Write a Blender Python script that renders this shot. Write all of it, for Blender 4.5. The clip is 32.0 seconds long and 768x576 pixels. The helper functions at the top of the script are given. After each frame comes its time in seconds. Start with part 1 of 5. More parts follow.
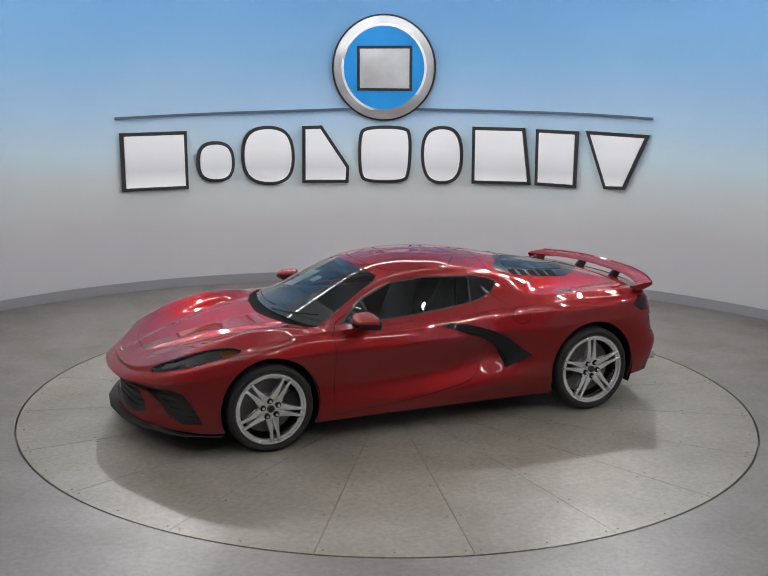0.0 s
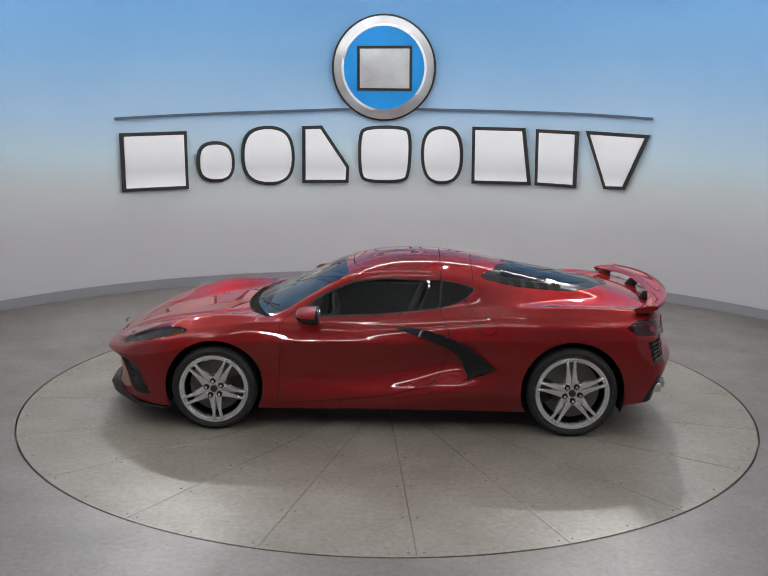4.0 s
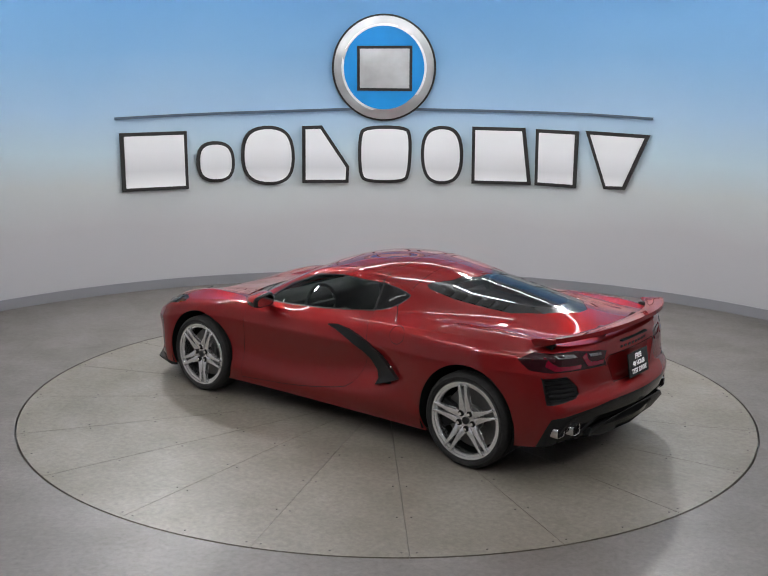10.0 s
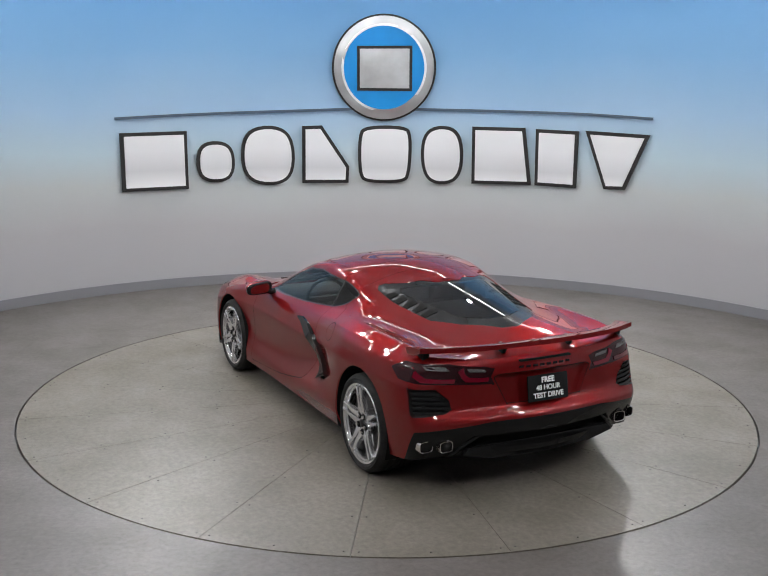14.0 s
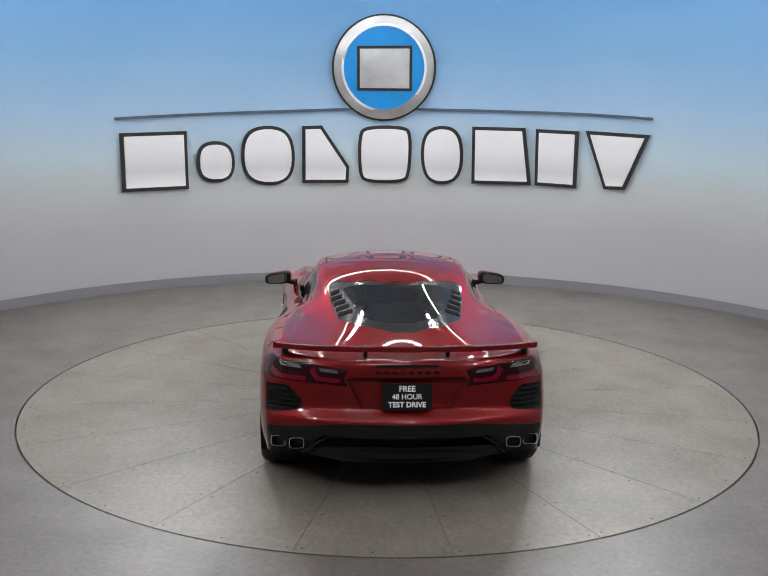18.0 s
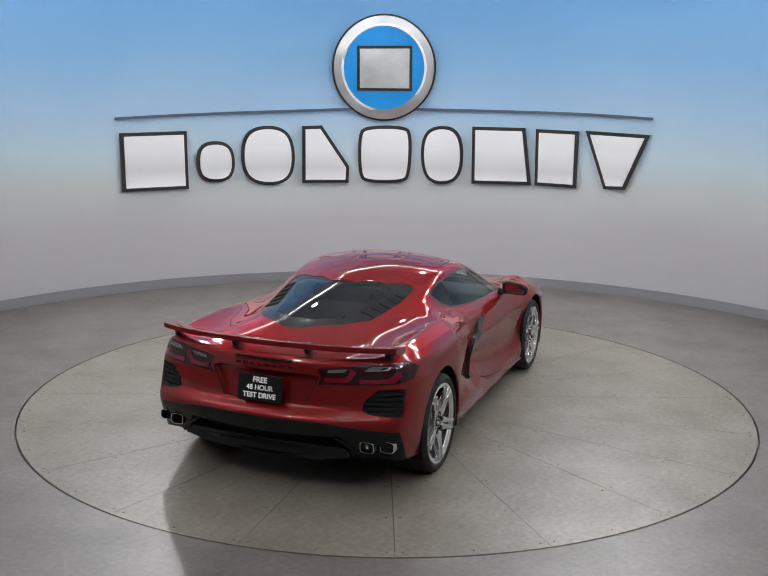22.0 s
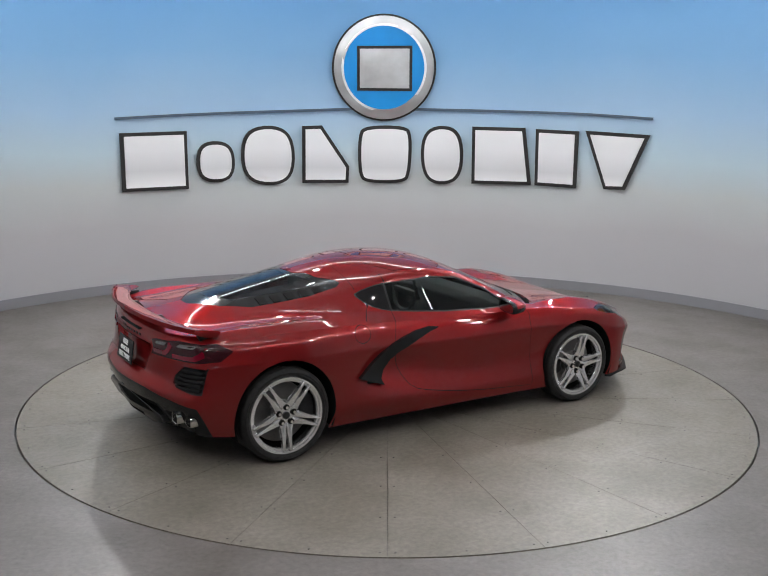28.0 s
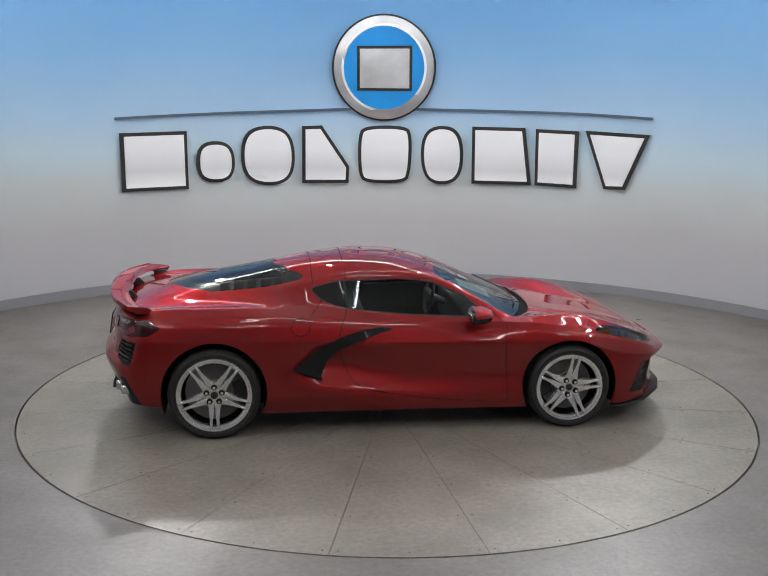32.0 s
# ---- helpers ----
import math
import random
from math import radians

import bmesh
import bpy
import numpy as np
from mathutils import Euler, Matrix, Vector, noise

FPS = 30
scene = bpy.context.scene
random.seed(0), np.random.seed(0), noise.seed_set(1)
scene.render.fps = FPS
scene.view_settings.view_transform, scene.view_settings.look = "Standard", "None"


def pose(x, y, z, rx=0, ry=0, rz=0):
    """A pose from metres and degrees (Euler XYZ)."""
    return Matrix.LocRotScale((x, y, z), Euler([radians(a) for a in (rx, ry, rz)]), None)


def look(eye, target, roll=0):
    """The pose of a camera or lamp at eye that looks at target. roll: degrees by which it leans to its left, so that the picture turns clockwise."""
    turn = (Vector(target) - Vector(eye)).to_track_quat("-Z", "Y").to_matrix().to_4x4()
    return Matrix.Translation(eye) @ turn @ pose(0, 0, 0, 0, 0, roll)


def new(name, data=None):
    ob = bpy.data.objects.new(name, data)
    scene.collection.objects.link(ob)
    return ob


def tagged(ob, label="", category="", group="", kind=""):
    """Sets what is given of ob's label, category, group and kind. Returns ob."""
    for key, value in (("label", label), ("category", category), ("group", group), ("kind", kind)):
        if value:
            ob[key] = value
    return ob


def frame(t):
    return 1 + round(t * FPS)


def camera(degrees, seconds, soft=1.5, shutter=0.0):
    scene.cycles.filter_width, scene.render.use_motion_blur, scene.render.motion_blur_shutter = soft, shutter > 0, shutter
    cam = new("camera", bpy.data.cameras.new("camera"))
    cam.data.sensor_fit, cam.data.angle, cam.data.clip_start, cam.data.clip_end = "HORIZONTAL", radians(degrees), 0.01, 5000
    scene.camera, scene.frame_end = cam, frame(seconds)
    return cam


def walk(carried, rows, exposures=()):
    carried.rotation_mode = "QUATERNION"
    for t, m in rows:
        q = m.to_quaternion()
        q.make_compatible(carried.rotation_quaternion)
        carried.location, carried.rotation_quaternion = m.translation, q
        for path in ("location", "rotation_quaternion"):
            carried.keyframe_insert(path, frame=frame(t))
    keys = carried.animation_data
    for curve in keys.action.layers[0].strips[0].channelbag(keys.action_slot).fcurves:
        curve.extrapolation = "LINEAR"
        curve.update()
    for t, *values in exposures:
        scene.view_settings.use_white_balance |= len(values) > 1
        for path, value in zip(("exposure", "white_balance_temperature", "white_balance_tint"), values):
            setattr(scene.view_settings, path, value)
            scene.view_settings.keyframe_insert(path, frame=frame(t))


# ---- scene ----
# ---- camera: it stands still, the turntable turns ----
SECONDS = 32.0
cam = camera(40.68, SECONDS, soft=1.15)
EYE = Vector((0.0, -8.458, 2.737))
AIM = EYE + Vector((-0.0043 * 0.978, 0.978, -0.208))
walk(cam, [(0.0, look(EYE, AIM, 0.67)), (SECONDS, look(EYE, AIM, 0.67))])

HEAD_START, TURN_RATE = 203.68, -6.135          # heading in degrees, degrees a second
CAR_OFF = (-0.053, -0.002)                      # the car's middle on the turntable
TABLE_R = 2.986
WALL_R, WALL_C = 5.615, (-0.036, -0.667)
CEIL = 4.7

# ---- light ----
world = bpy.data.worlds.new("world")
scene.world = world
world.use_nodes = True
world.node_tree.nodes["Background"].inputs[0].default_value = (0.6, 0.65, 0.7, 1)
world.node_tree.nodes["Background"].inputs[1].default_value = 0.05
scene.view_settings.exposure = -0.29


# ---- materials ----
def mat(name, base, rough=0.5, metal=0.0, coat=0.0, spec=0.5, var=0.0, scale=20.0, bump=0.0, bscale=60.0, rvar=0.0):
    m = bpy.data.materials.new(name)
    m.use_nodes = True
    nt = m.node_tree
    b = nt.nodes["Principled BSDF"]
    b.inputs["Base Color"].default_value = (*base, 1)
    b.inputs["Roughness"].default_value = rough
    b.inputs["Metallic"].default_value = metal
    b.inputs["Coat Weight"].default_value = coat
    b.inputs["Coat Roughness"].default_value = 0.030
    b.inputs["Specular IOR Level"].default_value = spec
    if var or bump or rvar:
        tc = nt.nodes.new("ShaderNodeTexCoord")
        nz = nt.nodes.new("ShaderNodeTexNoise")
        nz.inputs["Scale"].default_value = scale
        nz.inputs["Detail"].default_value = 6
        nt.links.new(tc.outputs["Object"], nz.inputs["Vector"])
        if var:
            r = nt.nodes.new("ShaderNodeValToRGB")
            r.color_ramp.elements[0].position, r.color_ramp.elements[1].position = 0.3, 0.7
            r.color_ramp.elements[0].color = (*[c * (1 - var) for c in base], 1)
            r.color_ramp.elements[1].color = (*[min(1, c * (1 + var)) for c in base], 1)
            nt.links.new(nz.outputs["Fac"], r.inputs["Fac"])
            nt.links.new(r.outputs["Color"], b.inputs["Base Color"])
        if rvar:
            mr = nt.nodes.new("ShaderNodeMapRange")
            mr.inputs["From Min"].default_value, mr.inputs["From Max"].default_value = 0.3, 0.7
            mr.inputs["To Min"].default_value, mr.inputs["To Max"].default_value = rough * (1 - rvar), rough * (1 + rvar)
            nt.links.new(nz.outputs["Fac"], mr.inputs["Value"])
            nt.links.new(mr.outputs["Result"], b.inputs["Roughness"])
        if bump:
            n2 = nt.nodes.new("ShaderNodeTexNoise")
            n2.inputs["Scale"].default_value = bscale
            n2.inputs["Detail"].default_value = 4
            nt.links.new(tc.outputs["Object"], n2.inputs["Vector"])
            bp = nt.nodes.new("ShaderNodeBump")
            bp.inputs["Strength"].default_value = bump
            bp.inputs["Distance"].default_value = 0.01
            nt.links.new(n2.outputs["Fac"], bp.inputs["Height"])
            nt.links.new(bp.outputs["Normal"], b.inputs["Normal"])
    return m


def glow(name, colour, strength):
    m = bpy.data.materials.new(name)
    m.use_nodes = True
    b = m.node_tree.nodes["Principled BSDF"]
    b.inputs["Base Color"].default_value = (*colour, 1)
    b.inputs["Emission Color"].default_value = (*colour, 1)
    b.inputs["Emission Strength"].default_value = strength
    return m


def tinted_glass(name, tint, rough=0.0, ior=1.5):
    """A thin tinted pane: see-through with a fresnel gloss."""
    m = bpy.data.materials.new(name)
    m.use_nodes = True
    nt = m.node_tree
    out = nt.nodes["Material Output"]
    nt.nodes.remove(nt.nodes["Principled BSDF"])
    tr = nt.nodes.new("ShaderNodeBsdfTransparent")
    tr.inputs[0].default_value = (*tint, 1)
    gl = nt.nodes.new("ShaderNodeBsdfGlossy")
    gl.inputs["Roughness"].default_value = rough
    fr = nt.nodes.new("ShaderNodeFresnel")
    fr.inputs[0].default_value = ior
    mx = nt.nodes.new("ShaderNodeMixShader")
    nt.links.new(fr.outputs[0], mx.inputs[0])
    nt.links.new(tr.outputs[0], mx.inputs[1])
    nt.links.new(gl.outputs[0], mx.inputs[2])
    nt.links.new(mx.outputs[0], out.inputs[0])
    return m


PAINT = mat("red_paint", (0.168, 0.0092, 0.0100), 0.42, 0.47, 1.0, 0.0, var=0.10, scale=900)
PAINT.node_tree.nodes["Principled BSDF"].inputs["Specular Tint"].default_value = (0.55, 0.05, 0.05, 1)
BLACK = mat("gloss_black_plastic", (0.012, 0.012, 0.0125), 0.05, 0, 0.0, 0.16)
HATCHFRAME = mat("satin_grey_black_frame", (0.020, 0.0205, 0.021), 0.12, spec=0.16)
SATIN = mat("satin_black_plastic", (0.022, 0.022, 0.023), 0.45, spec=0.16, var=0.2, scale=80)
DARK = mat("dark_gap", (0.012, 0.012, 0.012), 0.9, spec=0.05)
RUBBER = mat("tyre_rubber", (0.017, 0.0165, 0.0165), 0.70, spec=0.25, var=0.25, scale=40, bump=0.15, bscale=150)
ALLOY = mat("silver_alloy", (0.68, 0.68, 0.69), 0.20, 0.80, 0.3, var=0.04, scale=60)
IRON = mat("brake_iron", (0.13, 0.128, 0.125), 0.38, 0.5, var=0.15, scale=90)
CHROME = mat("polished_chrome", (0.70, 0.69, 0.68), 0.10, 1.0)
TRIM = mat("cabin_leather", (0.12, 0.12, 0.122), 0.5, var=0.2, scale=60, bump=0.1)
GLASS = tinted_glass("window_glass", (0.72, 0.77, 0.76), ior=1.7)
HATCHPANE = tinted_glass("hatch_pane_glass", (0.30, 0.33, 0.33), ior=2.1)
SIDEGLASS = tinted_glass("side_window_glass", (0.46, 0.50, 0.49), ior=1.5)
LAMPBOX = mat("lamp_housing_grey", (0.055, 0.056, 0.060), 0.3, 0.3, var=0.3, scale=40)
LENS = tinted_glass("lamp_lens", (0.75, 0.75, 0.75))
REDLENS = mat("red_lamp_lens", (0.12, 0.002, 0.012), 0.10, 0, 0.6)
SMOKE = mat("smoked_lamp_lens", (0.022, 0.004, 0.006), 0.10, 0, 0.2, 0.3)
WHITELENS = mat("white_lamp_reflector", (0.11, 0.112, 0.115), 0.25, 0.2, 0.4, var=0.5, scale=160)
AMBER = mat("amber_reflector", (0.22, 0.07, 0.008), 0.2, 0, 0.3)
PAPER = mat("sticker_paper", (0.84, 0.88, 0.82), 0.6)
MIRROR = mat("mirror_glass", (0.45, 0.45, 0.46), 0.02, 1.0)
WHITE = mat("white_print", (0.8, 0.8, 0.8), 0.5)


# ---- mesh helpers ----
def mesh_object(name, verts, faces, material, parent=None, label="", smooth=True, normals=None):
    me = bpy.data.meshes.new(name)
    me.from_pydata([tuple(map(float, v)) for v in verts], [], faces)
    me.materials.append(material)
    if smooth:
        me.polygons.foreach_set("use_smooth", [True] * len(me.polygons))
    me.update()
    if normals is not None:
        me.normals_split_custom_set_from_vertices([tuple(map(float, n)) for n in normals])
    ob = new(name, me)
    if parent is not None:
        ob.parent = parent
    if label:
        ob["label"] = label
    return ob


def part(name, bm, material, parent=None, label="", smooth=False, sharp=40):
    """Link a bmesh as one mesh object under a thing or a part."""
    me = bpy.data.meshes.new(name)
    bmesh.ops.recalc_face_normals(bm, faces=bm.faces)
    bm.to_mesh(me)
    bm.free()
    me.materials.append(material)
    if smooth:
        me.polygons.foreach_set("use_smooth", [True] * len(me.polygons))
        me.set_sharp_from_angle(angle=radians(sharp))
    ob = new(name, me)
    if parent is not None:
        ob.parent = parent
    if label:
        ob["label"] = label
    return ob


def empty(name, m=None):
    ob = new(name)
    ob.empty_display_size = 0.2
    if m is not None:
        ob.matrix_world = m
    return ob


def box(bm, sx, sy, sz, m=None, bevel=0.0, seg=2):
    r = bmesh.ops.create_cube(bm, size=1.0)
    vs = r["verts"]
    bmesh.ops.scale(bm, vec=(sx, sy, sz), verts=vs)
    if bevel:
        es = list({e for v in vs for e in v.link_edges})
        r = bmesh.ops.bevel(bm, geom=es, offset=bevel, segments=seg, affect="EDGES", profile=0.5)
        vs = list({v for f in r["faces"] for v in f.verts} | {v for v in vs if v.is_valid})
    if m is not None:
        bmesh.ops.transform(bm, matrix=m, verts=vs)
    return vs


def cyl(bm, r1, r2, h, m=None, seg=32, caps=True):
    r = bmesh.ops.create_cone(bm, cap_ends=caps, segments=seg, radius1=r1, radius2=r2, depth=h)
    if m is not None:
        bmesh.ops.transform(bm, matrix=m, verts=r["verts"])
    return r["verts"]


def lathe(bm, profile, m=None, seg=48, closed=False):
    """Turn (radius, height) points about the local z axis."""
    rings = []
    for k in range(seg):
        a = 2 * math.pi * k / seg
        rings.append([bm.verts.new((r * math.cos(a), r * math.sin(a), h)) for r, h in profile])
    n = len(profile)
    for k in range(seg):
        A, B = rings[k], rings[(k + 1) % seg]
        for i in range(n if closed else n - 1):
            j = (i + 1) % n
            bm.faces.new((A[i], A[j], B[j], B[i]))
    vs = [v for ring in rings for v in ring]
    if m is not None:
        bmesh.ops.transform(bm, matrix=m, verts=vs)
    return vs


def prism(bm, pts, depth, m=None, bevel=0.0):
    """A polygon in the local xy plane, thickened along z from 0 to depth."""
    lo = [bm.verts.new((x, y, 0)) for x, y in pts]
    hi = [bm.verts.new((x, y, depth)) for x, y in pts]
    fs = [bm.faces.new(lo[::-1]), bm.faces.new(hi)]
    n = len(pts)
    for i in range(n):
        fs.append(bm.faces.new((lo[i], lo[(i + 1) % n], hi[(i + 1) % n], hi[i])))
    vs = lo + hi
    if bevel:
        r = bmesh.ops.bevel(bm, geom=list({e for f in fs for e in f.edges}), offset=bevel, segments=2, affect="EDGES", profile=0.5)
        vs = list({v for f in r["faces"] for v in f.verts} | {v for v in vs if v.is_valid})
    if m is not None:
        bmesh.ops.transform(bm, matrix=m, verts=vs)
    return vs


def tube(bm, pts, r, seg=10, cap=True):
    """A round bar along a line of points; r may be a list."""
    pts = [Vector(p) for p in pts]
    rs = r if isinstance(r, (list, tuple)) else [r] * len(pts)
    rings = []
    for i, p in enumerate(pts):
        d = (pts[min(i + 1, len(pts) - 1)] - pts[max(i - 1, 0)]).normalized()
        up = Vector((0, 0, 1)) if abs(d.z) < 0.9 else Vector((1, 0, 0))
        a = d.cross(up).normalized()
        b = d.cross(a)
        rings.append([bm.verts.new(p + rs[i] * (math.cos(2 * math.pi * k / seg) * a + math.sin(2 * math.pi * k / seg) * b)) for k in range(seg)])
    for A, B in zip(rings, rings[1:]):
        for k in range(seg):
            bm.faces.new((A[k], A[(k + 1) % seg], B[(k + 1) % seg], B[k]))
    if cap:
        bm.faces.new(rings[0][::-1])
        bm.faces.new(rings[-1])


def pchip(xs, ys, xq):
    """Monotone cubic interpolation; ys may have several columns."""
    xs, ys, xq = np.asarray(xs, float), np.asarray(ys, float), np.asarray(xq, float)
    if ys.ndim == 1:
        return pchip(xs, ys[:, None], xq)[:, 0]
    h = np.diff(xs)[:, None]
    d = np.diff(ys, axis=0) / h
    m = np.zeros_like(ys)
    same = d[:-1] * d[1:] > 0
    w1, w2 = 2 * h[1:] + h[:-1], h[1:] + 2 * h[:-1]
    with np.errstate(divide="ignore", invalid="ignore"):
        hm = (w1 + w2) / (w1 / d[:-1] + w2 / d[1:])
    m[1:-1] = np.where(same, hm, 0)
    m[0], m[-1] = d[0], d[-1]
    k = np.clip(np.searchsorted(xs, xq, side="right") - 1, 0, len(xs) - 2)
    t = ((xq - xs[k]) / (xs[k + 1] - xs[k]))[:, None]
    hh = h[k]
    return (ys[k] * (2 * t**3 - 3 * t**2 + 1) + hh * m[k] * (t**3 - 2 * t**2 + t)
            + ys[k + 1] * (-2 * t**3 + 3 * t**2) + hh * m[k + 1] * (t**3 - t**2))


def round_off(pts, times=2):
    """Cut the corners of a closed outline."""
    for _ in range(times):
        out = []
        for a, b in zip(pts, pts[1:] + pts[:1]):
            out += [(a[0] * 0.75 + b[0] * 0.25, a[1] * 0.75 + b[1] * 0.25), (a[0] * 0.25 + b[0] * 0.75, a[1] * 0.25 + b[1] * 0.75)]
        pts = out
    return pts


def seg_distance(p, a, b):
    ab = b - a
    t = np.clip(((p - a) @ ab) / max(ab @ ab, 1e-12), 0, 1)
    return np.hypot(*(p - a - t[:, None] * ab).T)


def outline_distance(p, pts, closed=True):
    """Distance to an outline in the plane, positive inside a closed one."""
    pts = [np.array(q, float) for q in pts]
    pairs = list(zip(pts, pts[1:] + pts[:1])) if closed else list(zip(pts, pts[1:]))
    d = np.full(len(p), 1e9)
    inside = np.zeros(len(p), bool)
    for a, b in pairs:
        d = np.minimum(d, seg_distance(p, a, b))
        if closed:
            c = (a[1] > p[:, 1]) != (b[1] > p[:, 1])
            with np.errstate(divide="ignore", invalid="ignore"):
                xx = (b[0] - a[0]) * (p[:, 1] - a[1]) / (b[1] - a[1]) + a[0]
            inside ^= c & (p[:, 0] < xx)
    return np.where(inside, d, -d) if closed else d


# ---- the sports car: x forward, y to its left, origin on the ground midway between the axles ----
AXLE_F, AXLE_R = 1.361, -1.361
TYRE_F, TYRE_R = 0.327, 0.345
ARCH_F, ARCH_R = 0.371, 0.391

# Waterlines of the side shell from the middle of the nose to the middle of the tail.
# One row for each place round the car: x, y, z of the shoulder, then x, y, z at each level below it.
RING = [
    # shoulder             under shoulder         crease                 mid                    low                    bottom
    (2.278, 0.000, 0.545, 2.325, 0.000, 0.524, 2.362, 0.000, 0.503, 2.290, 0.000, 0.420, 2.285, 0.000, 0.300, 2.290, 0.000, 0.215),
    (2.248, 0.300, 0.552, 2.296, 0.300, 0.529, 2.336, 0.300, 0.506, 2.245, 0.300, 0.420, 2.245, 0.300, 0.300, 2.255, 0.300, 0.210),
    (2.122, 0.580, 0.594, 2.160, 0.592, 0.566, 2.196, 0.606, 0.522, 2.118, 0.597, 0.420, 2.112, 0.600, 0.300, 2.130, 0.590, 0.205),
    (1.955, 0.765, 0.657, 1.985, 0.790, 0.628, 2.008, 0.812, 0.552, 1.980, 0.812, 0.430, 1.975, 0.815, 0.300, 1.970, 0.810, 0.200),
    (1.720, 0.860, 0.745, 1.720, 0.895, 0.705, 1.730, 0.925, 0.610, 1.740, 0.930, 0.440, 1.740, 0.925, 0.290, 1.740, 0.905, 0.185),
    (1.361, 0.870, 0.800, 1.361, 0.915, 0.760, 1.361, 0.945, 0.690, 1.361, 0.945, 0.500, 1.361, 0.940, 0.300, 1.361, 0.920, 0.185),
    (1.020, 0.840, 0.836, 1.020, 0.872, 0.792, 1.020, 0.912, 0.695, 1.020, 0.895, 0.480, 1.020, 0.925, 0.290, 1.020, 0.910, 0.180),
    (0.700, 0.815, 0.840, 0.700, 0.852, 0.795, 0.700, 0.900, 0.697, 0.700, 0.876, 0.450, 0.700, 0.912, 0.275, 0.700, 0.905, 0.182),
    (0.300, 0.805, 0.844, 0.300, 0.845, 0.800, 0.300, 0.897, 0.697, 0.300, 0.864, 0.450, 0.300, 0.916, 0.275, 0.300, 0.905, 0.185),
    (-0.100, 0.800, 0.857, -0.100, 0.842, 0.812, -0.100, 0.892, 0.700, -0.100, 0.850, 0.490, -0.100, 0.924, 0.295, -0.100, 0.905, 0.185),
    (-0.450, 0.808, 0.882, -0.450, 0.850, 0.837, -0.450, 0.897, 0.715, -0.450, 0.845, 0.550, -0.450, 0.945, 0.330, -0.450, 0.905, 0.185),
    (-0.780, 0.852, 0.905, -0.780, 0.888, 0.862, -0.780, 0.932, 0.735, -0.780, 0.932, 0.550, -0.780, 0.958, 0.360, -0.780, 0.910, 0.185),
    (-1.050, 0.885, 0.918, -1.050, 0.935, 0.860, -1.050, 0.960, 0.740, -1.050, 0.965, 0.540, -1.050, 0.960, 0.330, -1.050, 0.915, 0.185),
    (-1.361, 0.885, 0.925, -1.361, 0.945, 0.860, -1.361, 0.967, 0.740, -1.361, 0.967, 0.540, -1.361, 0.960, 0.330, -1.361, 0.930, 0.190),
    (-1.700, 0.865, 0.920, -1.700, 0.915, 0.875, -1.710, 0.950, 0.760, -1.730, 0.955, 0.560, -1.740, 0.945, 0.360, -1.740, 0.920, 0.250),
    (-1.920, 0.820, 0.915, -1.930, 0.850, 0.880, -1.945, 0.885, 0.770, -1.975, 0.893, 0.605, -2.000, 0.897, 0.500, -1.955, 0.870, 0.275),
    (-2.030, 0.640, 0.922, -2.050, 0.650, 0.885, -2.062, 0.665, 0.785, -2.078, 0.668, 0.628, -2.128, 0.672, 0.528, -2.040, 0.660, 0.300),
    (-2.105, 0.330, 0.930, -2.125, 0.330, 0.890, -2.135, 0.335, 0.790, -2.146, 0.335, 0.636, -2.222, 0.335, 0.545, -2.140, 0.330, 0.300),
    (-2.130, 0.000, 0.935, -2.150, 0.000, 0.890, -2.158, 0.000, 0.795, -2.168, 0.000, 0.636, -2.250, 0.000, 0.548, -2.180, 0.000, 0.300),
]
# Lines of the top along x: station, height of the middle, then y and z of the rail (roof edge, hood ridge) and of the belt (window sill, fender peak)
TOP = [
    (2.325, 0.530, 0.25, 0.534, 0.60, 0.548),
    (2.200, 0.594, 0.28, 0.594, 0.62, 0.594),
    (2.000, 0.680, 0.36, 0.682, 0.66, 0.690),
    (1.700, 0.756, 0.43, 0.762, 0.71, 0.806),
    (1.361, 0.812, 0.46, 0.820, 0.73, 0.868),
    (1.120, 0.860, 0.52, 0.844, 0.74, 0.864),
    (1.060, 0.890, 0.54, 0.848, 0.745, 0.850),
    (0.960, 0.935, 0.62, 0.858, 0.748, 0.846),
    (0.860, 0.978, 0.66, 0.895, 0.765, 0.852),
    (0.600, 1.090, 0.632, 1.022, 0.780, 0.872),
    (0.400, 1.176, 0.592, 1.118, 0.775, 0.885),
    (0.250, 1.226, 0.585, 1.160, 0.765, 0.892),
    (0.000, 1.265, 0.582, 1.186, 0.745, 0.905),
    (-0.200, 1.272, 0.582, 1.186, 0.725, 0.918),
    (-0.360, 1.266, 0.580, 1.170, 0.697, 0.935),
    (-0.620, 1.236, 0.560, 1.120, 0.690, 0.962),
    (-0.900, 1.184, 0.535, 1.062, 0.765, 0.964),
    (-1.300, 1.112, 0.505, 1.002, 0.800, 0.974),
    (-1.600, 1.050, 0.485, 0.978, 0.800, 0.974),
    (-1.750, 1.018, 0.475, 0.967, 0.790, 0.968),
    (-1.950, 0.966, 0.462, 0.949, 0.745, 0.942),
    (-2.130, 0.928, 0.450, 0.926, 0.690, 0.924),
]


